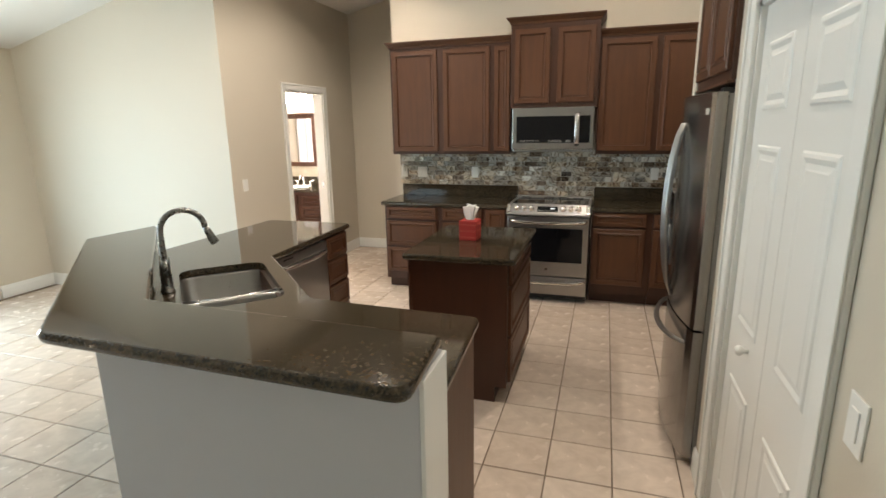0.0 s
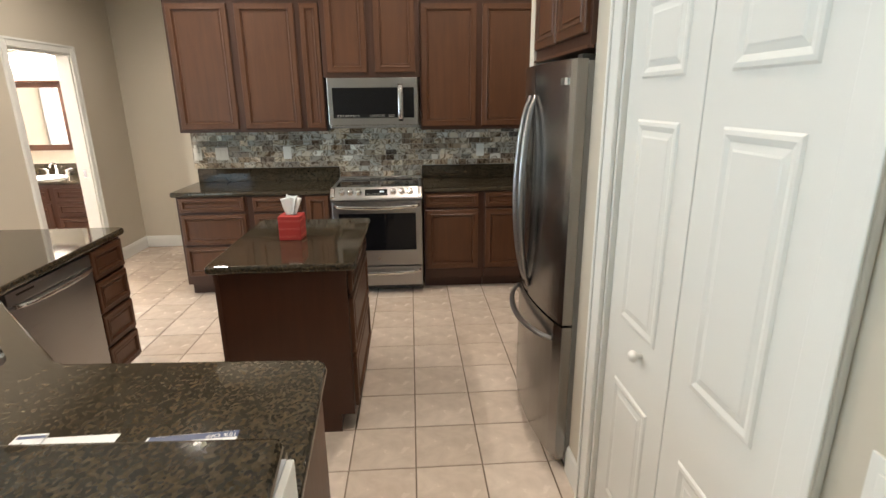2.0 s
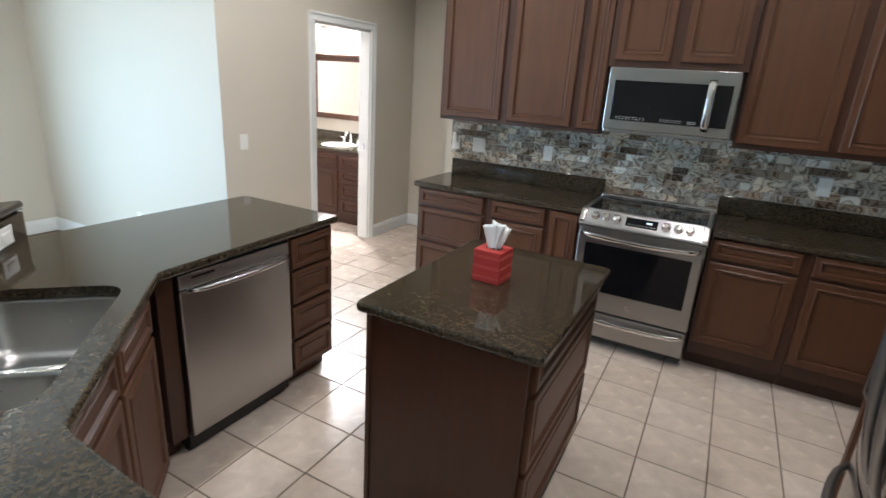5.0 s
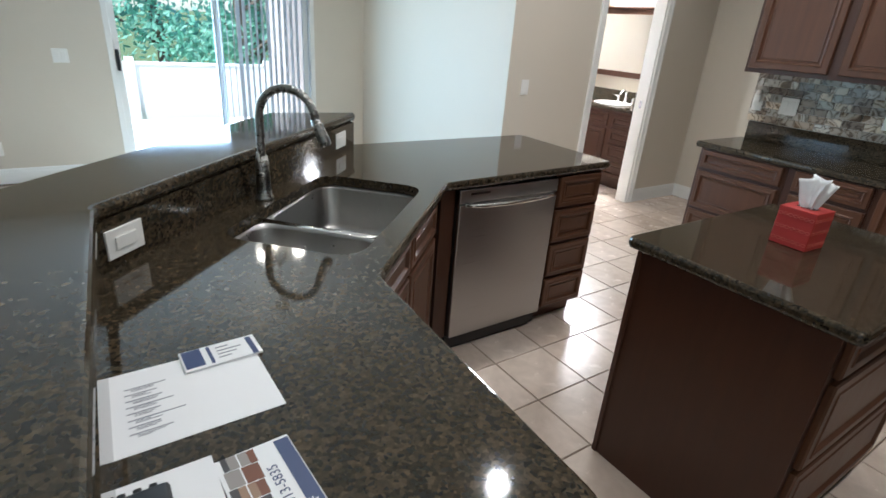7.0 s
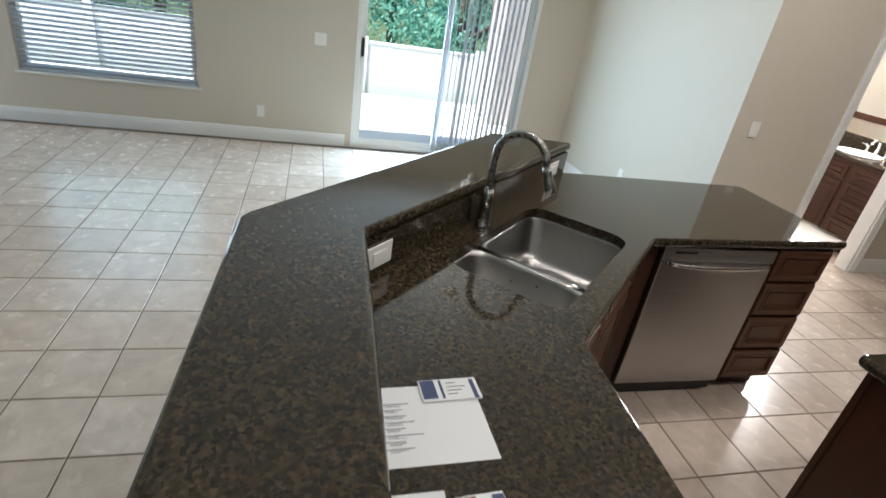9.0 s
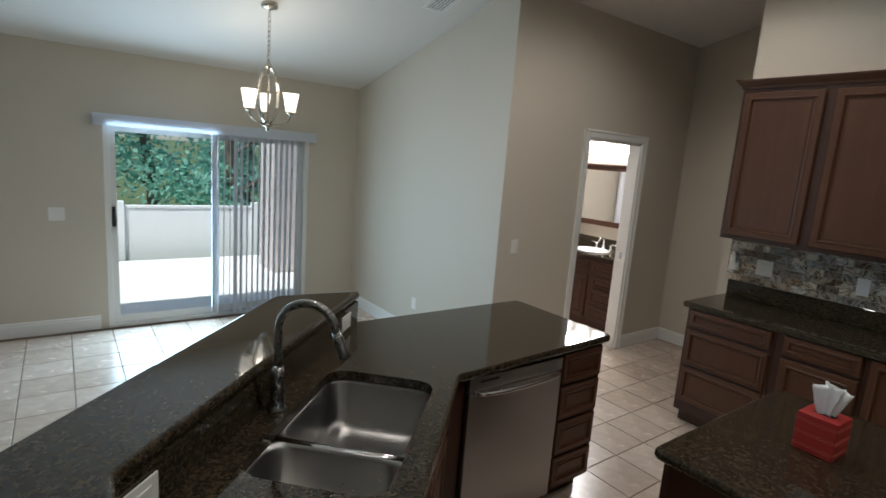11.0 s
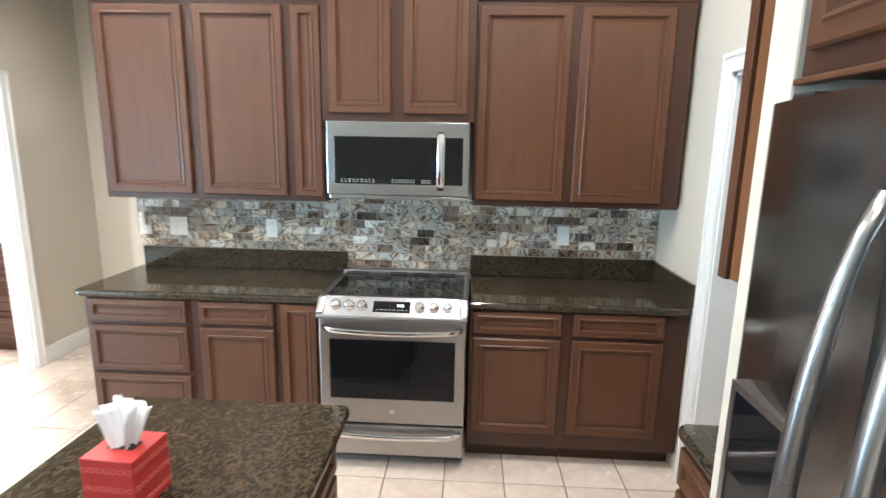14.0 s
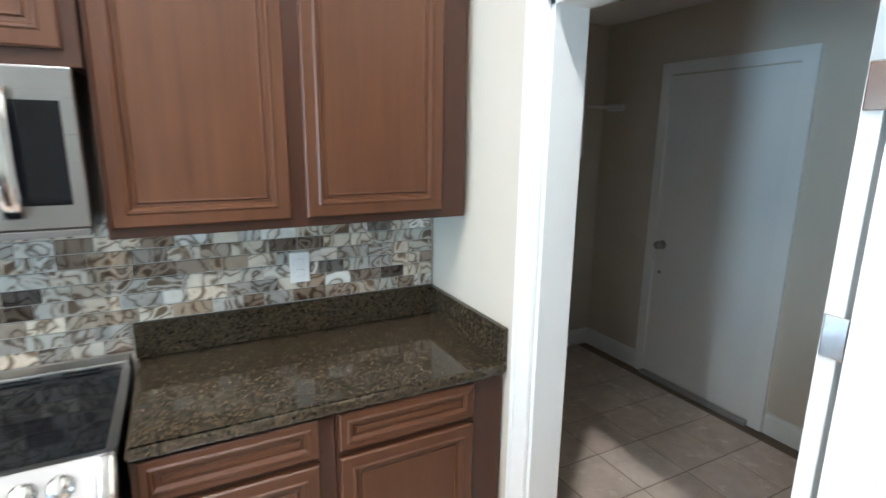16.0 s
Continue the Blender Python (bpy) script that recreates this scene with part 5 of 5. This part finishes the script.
for k in range(3):
    a = 0.95 + k * math.tau / 3
    dv = Vector((math.cos(a), math.sin(a), 0))
    c0 = Vector((CX, CY, 1.935))
    pts = [c0 + dv * (0.03 + 0.145 * math.sin(t * math.pi / 2)) + Vector((0, 0, 0.085 * (1 - math.cos(t * math.pi / 2)))) for t in [q / 8 for q in range(9)]]
    arm = part("arm", tube(pts, 0.0065, 8), M_NICKEL, ch, "", True)
    tip = pts[-1]
    part("cup", lathe([(0.01, 0), (0.027, 0.006), (0.03, 0.022), (0.024, 0.024)], tip, 16), M_NICKEL, arm, "", True)
    part("shade", lathe([(0.036, 0.0), (0.040, 0.03), (0.050, 0.085), (0.060, 0.135), (0.057, 0.135), (0.037, 0.004)], tip + Vector((0, 0, 0.024)), 20), M_SHADE, arm, "lit frosted glass shade", True)
    pl = bpy.data.lights.new("chandelier_bulb", "POINT")
    pl.energy, pl.color, pl.shadow_soft_size = 1.8, (1.0, 0.84, 0.62), 0.05
    new("chandelier_bulb", pl).location = tip + Vector((0, 0, 0.22))

# ---- ceiling fittings ----
# fittings for all lamps, the added pair at x 0.05 too
for lx, ly in DOWNLIGHTS:
    zz = ceiling_z(lx)
    tilt = Matrix.Rotation(-math.atan(0.24) if lx < 0 else 0.0, 4, "Y")
    root = thing("recessed_light", (lx, ly, zz), "lit white trimmed recessed ceiling light, one of five, two of them added", "ceiling light", "recessed lights")
    part("trim_ring", lathe([(0.055, 0.012), (0.085, 0.004), (0.085, -0.006), (0.07, -0.01), (0.052, 0.0)], (lx, ly, zz - 0.004), 28, tilt), M_TRIM, root, "", True)
    part("lens", lathe([(0.051, 0.004), (0.051, -0.002)], (lx, ly, zz - 0.008), 28, tilt), M_LAMP, root, "lit lens")
sx, sy = -2.33, 5.10
root = thing("smoke_detector", (sx, sy, ceiling_z(sx)), "white round smoke detector on the sloping ceiling", "smoke detector")
part("case", lathe([(0.065, 0.01), (0.067, -0.01), (0.06, -0.03), (0.03, -0.036)], (sx, sy, ceiling_z(sx) - 0.004), 24, Matrix.Rotation(-math.atan(0.24), 4, "Y")), M_PLATE, root, "", True)
vx, vy = -3.75, 3.72
root = thing("ceiling_vent", (vx, vy, ceiling_z(vx)), "white slatted air vent on the sloping ceiling", "vent")
vm = Matrix.Translation((vx, vy, ceiling_z(vx) - 0.005)) @ Matrix.Rotation(-math.atan(0.24), 4, "Y")
part("vent_rim", boxes((-0.16, 0.16, -0.1, -0.08, -0.012, 0), (-0.16, 0.16, 0.08, 0.1, -0.012, 0), (-0.16, -0.14, -0.08, 0.08, -0.012, 0), (0.14, 0.16, -0.08, 0.08, -0.012, 0)), M_TRIM, root).matrix_local = Matrix.Identity(4)
root.children[0].data.transform(Matrix.Translation(world_at(root)))
root.children[0].data.transform(Matrix.Translation(-world_at(root)) @ vm)
part("vent_back", box(-0.14, 0.14, -0.08, 0.08, -0.004, -0.001, 0, vm), M_WALLVENT, root)
for i in range(6):
    part("vent_slat", box(-0.14, 0.14, -0.07 + i * 0.027, -0.062 + i * 0.027, -0.012, -0.004, 0, vm), M_TRIM, root)

# ---- bathroom ----
VX0, VX1, VY = -4.75, -3.43, 6.05
vm = face_matrix((VX0, VY, 0), FACE_SOUTH)
vw = VX1 - VX0
van = cabinet("bathroom_vanity", "dark cherry bathroom vanity with doors and drawers", vm, vw, 0.545, 0, 0.83,
              [("drawer", 0.10, 0.47, 0.66, 0.79), ("door", 0.10, 0.47, 0.14, 0.63), ("drawer", 0.53, 0.87, 0.66, 0.79), ("door", 0.53, 0.87, 0.14, 0.63)]
              + [("drawer", 0.93, 1.28, a, b) for a, b in ((0.66, 0.79), (0.50, 0.64), (0.32, 0.48), (0.14, 0.30))], toe=0.10, mat=M_WOODDARK)
vt = thing("vanity_worktop", (-4.09, 6.32, 0.83), "polished brown granite vanity top with upstand", "worktop")
part("stone_top", slab(rounded([(VX0 - 0.01, VY - 0.03), (VX1 + 0.02, VY - 0.03), (VX1 + 0.02, 6.598), (VX0 - 0.01, 6.598)], 0.01), 0.8305, 0.862), M_GRANITE, vt)
part("upstand", box(VX0, VX1 + 0.02, 6.575, 6.598, 0.8625, 0.985, 0.002), M_GRANITE, vt)
bx, by = -4.05, 6.28
bs = thing("basin", (bx, by, 0.862), "white oval porcelain basin set in the vanity top", "basin")
part("rim", lathe([(0.19, 0.0), (0.205, 0.004), (0.205, 0.012), (0.19, 0.016), (0.175, 0.010), (0.12, 0.004), (0.02, 0.002)], (bx, by, 0.8622), 32), M_PORCELAIN, bs, "", True)
bf = thing("basin_faucet", (bx, 6.49, 0.862), "chrome widespread basin faucet with two lever handles", "faucet")
part("spout", tube([(bx, 6.50, 0.862), (bx, 6.50, 0.93), (bx, 6.49, 0.985), (bx, 6.455, 1.005), (bx, 6.41, 0.99), (bx, 6.385, 0.965)], [0.026, 0.018, 0.015, 0.014, 0.013, 0.012], 14), M_CHROME, bf, "", True)
for s in (-1, 1):
    hx = bx + s * 0.10
    part("valve", lathe([(0.027, 0), (0.024, 0.01), (0.014, 0.035), (0.017, 0.06), (0.008, 0.07)], (hx, 6.50, 0.862), 16), M_CHROME, bf, "", True)
    part("lever", tube([(hx, 6.50, 0.925), (hx + s * 0.035, 6.495, 0.935), (hx + s * 0.075, 6.49, 0.94)], [0.009, 0.007, 0.005], 10), M_CHROME, bf, "", True)
mr = thing("bathroom_mirror", (-4.09, 6.58, 1.06), "large mirror in a dark cherry wooden rim", "mirror")
part("glass", box(-4.66, -3.90, 6.585, 6.592, 1.18, 1.80), M_MIRROR, mr)
part("rim", boxes((-4.71, -3.85, 6.57, 6.598, 1.13, 1.19), (-4.71, -3.85, 6.57, 6.598, 1.79, 1.84), (-4.71, -4.65, 6.57, 6.598, 1.19, 1.79), (-3.91, -3.85, 6.57, 6.598, 1.19, 1.79)), M_WOODDARK, mr)
part("cornice", box(-4.73, -3.83, 6.545, 6.5975, 1.841, 1.865, 0.006), M_WOODDARK, mr)
vl = thing("vanity_light", (-4.09, 6.55, 2.0), "chrome vanity light bar with lit frosted globes", "wall light")
part("bar", box(-4.55, -3.60, 6.555, 6.598, 2.13, 2.19, 0.008), M_CHROME, vl)
for i in range(4):
    gx = -4.45 + i * 0.25
    part("arm", tube([(gx, 6.56, 2.16), (gx, 6.50, 2.16), (gx, 6.48, 2.13)], 0.008, 8), M_CHROME, vl)
    part("globe", lathe([(0.03, 0.0), (0.05, -0.03), (0.062, -0.09), (0.068, -0.14), (0.064, -0.14), (0.03, -0.01)], (gx, 6.48, 2.13), 20), M_BULB, vl, "lit frosted glass shade", True)
cu = thing("shower_curtain", (-4.6, 4.55, 0.2), "white hanging shower curtain in soft folds", "curtain")
bm = bmesh.new()
prev = None
for k in range(91):
    x = -5.45 + 1.7 * k / 90
    y = 4.55 + 0.035 * math.sin(k * 0.62) + 0.012 * math.sin(k * 0.23)
    cur = [bm.verts.new((x, y + e, z)) for e, z in ((0, 0.25), (0, 2.0), (0.003, 2.0), (0.003, 0.25))]
    if prev:
        for q in range(4):
            bm.faces.new((prev[q], prev[(q + 1) % 4], cur[(q + 1) % 4], cur[q]))
    prev = cur
part("cloth", bm, M_CURTAIN, cu, "", True)
part("rod", tube([(-5.47, 4.55, 2.03), (-3.41, 4.55, 2.03)], 0.012, 10), M_CHROME, cu)

# ---- laundry room ----
ld = thing("garage_door", (3.0, 5.555, 0), "white flush door with a dark knob, shut", "door")
lr = face_matrix((3.0, 6.02, 0), FACE_WEST)
part("leaf", box(0.07, 0.86, -0.012, -0.001, 0.03, 2.04, 0.002, lr), M_DOOR, ld)
part("casing", boxes((2.978, 2.9995, 5.95, 6.02, 0, 2.12), (2.978, 2.9995, 5.08, 5.16, 0, 2.12), (2.978, 2.9995, 5.16, 5.95, 2.05, 2.12)), M_TRIM, ld)
part("threshold", box(0.07, 0.86, -0.05, -0.013, 0.0, 0.025, 0.003, lr), M_WALLVENT, ld, "grey metal threshold")
part("knob", lathe([(0.03, 0), (0.03, 0.005), (0.011, 0.01), (0.011, 0.03), (0.027, 0.042), (0.027, 0.056), (0.01, 0.065)], (0, 0, 0), 18, lr @ Matrix.Translation((0.13, -0.012, 0.95)) @ Matrix.Rotation(math.pi / 2, 4, "X")), M_GUNMETAL, ld, "dark round knob", True)
part("deadbolt", lathe([(0.012, 0), (0.012, 0.008)], (0, 0, 0), 14, lr @ Matrix.Translation((0.13, -0.012, 0.76)) @ Matrix.Rotation(math.pi / 2, 4, "X")), M_GUNMETAL, ld)
wb = thing("breaker_panel", (2.6, 6.54, 1.50), "white painted metal breaker panel on the laundry wall", "panel")
part("box", box(2.42, 2.78, 6.50, 6.549, 1.50, 2.16, 0.004), M_TRIM, wb)
part("lid", box(2.44, 2.76, 6.488, 6.4995, 1.52, 2.14, 0.004), M_TRIM, wb)
sh = thing("wire_shelf", (2.85, 6.4, 1.84), "white wire shelf rod on the laundry wall", "shelf")
part("rod", tube([(2.66, 6.36, 1.86), (2.995, 6.36, 1.86)], 0.012, 10), M_TRIM, sh)
part("rod", tube([(2.79, 6.48, 1.87), (2.995, 6.48, 1.87)], 0.008, 8), M_TRIM, sh)
part("bracket", box(2.985, 2.9995, 6.34, 6.5, 1.84, 1.89, 0.003), M_TRIM, sh)
dv = thing("dryer_vent", (2.50, 6.54, 0.22), "round black dryer vent hole in the laundry wall", "vent")
part("collar", lathe([(0.055, 0), (0.055, 0.012), (0.045, 0.012), (0.043, 0.003)], (0, 0, 0), 20, Matrix.Translation((2.50, 6.55, 0.28)) @ Matrix.Rotation(math.pi / 2, 4, "X")), M_BLACK, dv)
lv = thing("laundry_vent", (2.35, 5.9, 2.44), "grey air vent in the laundry ceiling", "vent")
part("grille", box(2.2, 2.5, 5.75, 5.95, 2.428, 2.4395, 0.003), M_WALLVENT, lv)
wv = thing("washer_valve", (2.27, 6.54, 1.45), "white recessed washer valve box with two taps", "valve box")
part("box", box(2.17, 2.37, 6.535, 6.5495, 1.45, 1.65, 0.003), M_TRIM, wv)
for x in (2.24, 2.31):
    part("tap", lathe([(0.014, 0), (0.014, 0.025), (0.008, 0.03)], (0, 0, 0), 12, Matrix.Translation((x, 6.535, 1.53)) @ Matrix.Rotation(math.pi / 2, 4, "X")), M_CHROME, wv)

# ---- outdoors ----
single("ground", box(-900, 900, -900, 900, -0.5, -0.17), M_GRASS, "green lawn reaching the horizon", "ground", "structure")
single("patio", box(-8.95, WEST - 0.141, -4.0, 7.0, -0.169, -0.03, 0.01), M_CONCRETE, "pale sunlit concrete patio slab", "patio", "structure")
fence = thing("fence", (-9.4, 2, -0.17), "low white vinyl fence in full sun", "fence")
for k in range(9):
    y = -6 + k * 2.0
    part("post", box(-9.46, -9.34, y - 0.06, y + 0.06, -0.17, 0.80, 0.005), M_FENCE, fence)
for k in range(8):
    y = -6 + k * 2.0
    part("board", box(-9.42, -9.38, y + 0.06, y + 1.94, -0.12, 0.70), M_FENCE, fence)
    part("rail", box(-9.435, -9.365, y + 0.06, y + 1.94, 0.701, 0.74, 0.004), M_FENCE, fence)
post = thing("patio_post", (-8.2, 4.2, -0.03), "tan painted stucco corner of the house outside", "pillar")
part("shaft", box(-8.3, -7.6, 3.75, 4.6, -0.03, 2.6, 0.01), M_POST, post)


def tree(x, y, height, seed):
    r = random.Random(seed)
    root = thing("tree", (x, y, -0.17), "tall leafy green tree behind the fence", "tree", "trees behind the fence")
    bm = bmesh.new()
    pts = [Vector((x, y, -0.17))]
    for k in range(5):
        pts.append(pts[-1] + Vector((r.uniform(-0.15, 0.15), r.uniform(-0.15, 0.15), height / 6)))
    tube_into(bm, pts, [0.13, 0.11, 0.09, 0.07, 0.05, 0.03], 8)
    for k in range(7):
        b = pts[r.randint(1, 5)]
        a = r.uniform(0, math.tau)
        tube_into(bm, [b, b + Vector((math.cos(a) * 0.6, math.sin(a) * 0.6, 0.4)), b + Vector((math.cos(a) * 1.2, math.sin(a) * 1.2, 0.9))], [0.045, 0.03, 0.012], 6)
    part("trunk", bm, M_BARK, root)
    verts, faces = [], []
    for c in range(46):
        a, rad, h = r.uniform(0, math.tau), r.uniform(0.1, 1.45), r.uniform(0.08, 1.05) * height
        cx, cy, cz = x + rad * math.cos(a), y + rad * math.sin(a), h
        for q in range(64):
            d = Vector((r.gauss(0, 0.24), r.gauss(0, 0.24), r.gauss(0, 0.20)))
            p = Vector((cx, cy, cz)) + d
            t1 = Vector((r.gauss(0, 1), r.gauss(0, 1), r.gauss(0, 1))).normalized()
            t2 = t1.orthogonal().normalized()
            ln, wd = r.uniform(0.05, 0.10), r.uniform(0.022, 0.045)
            i = len(verts)
            verts += [p - t1 * ln, p + t2 * wd, p + t1 * ln, p - t2 * wd]
            faces.append((i, i + 1, i + 2, i + 3))
    o = world_at(root)
    me = bpy.data.meshes.new("crown")
    me.from_pydata([v - o for v in verts], [], faces)
    me.materials.append(M_LEAF)
    ob = new("crown", me)
    ob.parent = root
    return root


rt = random.Random(21)
for k in range(15):
    tree(-11.6 - rt.uniform(0, 2.2), -5.5 + k * 0.95 + rt.uniform(-0.3, 0.3), rt.uniform(4.2, 6.0), 100 + k)

# ---- backsplash pieces ----
bsp = thing("backsplash", (-0.55, NORTH - 0.006, 1.015), "grey and brown swirled glass mosaic backsplash", "backsplash", kind="structure")
part("grout_bed", boxes((-2.148, 1.036, NORTH - 0.005, NORTH - 0.0005, 1.0365, 1.40), (-0.83, -0.07, NORTH - 0.005, NORTH - 0.0005, 0.93, 1.0360)), M_WGROUT, bsp)
shapes = {}
PITCH = 0.0492


def mosaic(x0, x1, z0, h):
    key = (round(x1 - x0, 3), round(h, 3))
    if key not in shapes:
        bm = bmesh.new()
        w = key[0] / 2 - 0.0016
        hh = h - 0.0032
        add_box(bm, -w, w, -0.0045, 0.0, 0, hh)
        bmesh.ops.bevel(bm, geom=[e for e in bm.edges if all(v.co.y < -0.004 for v in e.verts)], offset=0.0012, segments=1, affect="EDGES")
        shapes[key] = mesh_of("mosaic_tile", bm, M_MOSAIC)
    ob = new("mosaic_tile", shapes[key])
    ob.parent = bsp
    ob.location = Vector(((x0 + x1) / 2, NORTH - 0.0051, z0 + 0.0016)) - world_at(bsp)


rb = random.Random(5)
for row in range(9):
    z0 = 1.038 + (row - 2) * PITCH
    xa, xb = (-2.146, 1.034) if row >= 2 else (-0.828, -0.072)
    if row < 2 and z0 < 0.93:
        z0 = 0.936
    x = xa
    first = True
    while x < xb - 0.02:
        w = rb.choice((0.075, 0.1, 0.1, 0.125))
        if first and row % 2:
            w = 0.05
        first = False
        if xb - (x + w) < 0.04:
            w = round(xb - x, 3)
        h = PITCH if z0 + PITCH < 1.40 else 0.04
        mosaic(x, x + w, z0, h)
        x += w

# ---- floor tiles ----
TP = 0.308
TX0, TY0 = -0.178, 3.488
bm = bmesh.new()
half = TP / 2 - 0.0032
add_box(bm, -half, half, -half, half, -0.012, 0.0)
bmesh.ops.bevel(bm, geom=[e for e in bm.edges if all(v.co.z > -0.001 for v in e.verts)], offset=0.002, segments=1, affect="EDGES")
tile_me = mesh_of("floor_tile", bm, M_TILE)
fo = world_at(floor)
rest_v, rest_f = [], []
rf = random.Random(8)
for i in range(-22, 12):
    for j in range(-21, 13):
        cx, cy = TX0 + (i + 0.5) * TP, TY0 + (j + 0.5) * TP
        if cx - half < WEST - 0.1 or cx + half > 3.1 or cy - half < SOUTH - 0.1 or cy + half > 6.75:
            continue
        if -3.3 < cx < 1.3 and 2.0 < cy < 5.05 or -0.5 < cx < 0.7 and 0.6 < cy <= 2.0 or -4.9 < cx < -2.9 and 1.0 < cy < 4.0:
            ob = new("floor_tile", tile_me)
            ob.parent = floor
            ob.location = Vector((cx, cy, rf.uniform(-0.0006, 0.0))) - fo
        else:
            q = len(rest_v)
            e = 0.002
            rest_v += [(cx + sx * (half - b), cy + sy * (half - b), z) for b, z in ((0, -0.012), (0, -e), (e, 0)) for sx, sy in ((-1, -1), (1, -1), (1, 1), (-1, 1))]
            for lvl in (0, 4):
                for k in range(4):
                    rest_f.append((q + lvl + k, q + lvl + (k + 1) % 4, q + lvl + 4 + (k + 1) % 4, q + lvl + 4 + k))
            rest_f.append((q + 8, q + 9, q + 10, q + 11))
me = bpy.data.meshes.new("further_tiles")
me.from_pydata([Vector(v) - fo for v in rest_v], [], rest_f)
M_TILE2 = M_TILE.copy()
isl_rnd = M_TILE2.node_tree.nodes.new("ShaderNodeNewGeometry")
for n in M_TILE2.node_tree.nodes:
    if n.bl_idname == "ShaderNodeObjectInfo":
        targets = [l.to_socket for l in n.outputs["Random"].links]
        for t in targets:
            M_TILE2.node_tree.links.new(isl_rnd.outputs["Random Per Island"], t)
me.materials.append(M_TILE2)
ob = new("further_tiles", me)
ob.parent = floor
tagged(ob, kind="stuff")
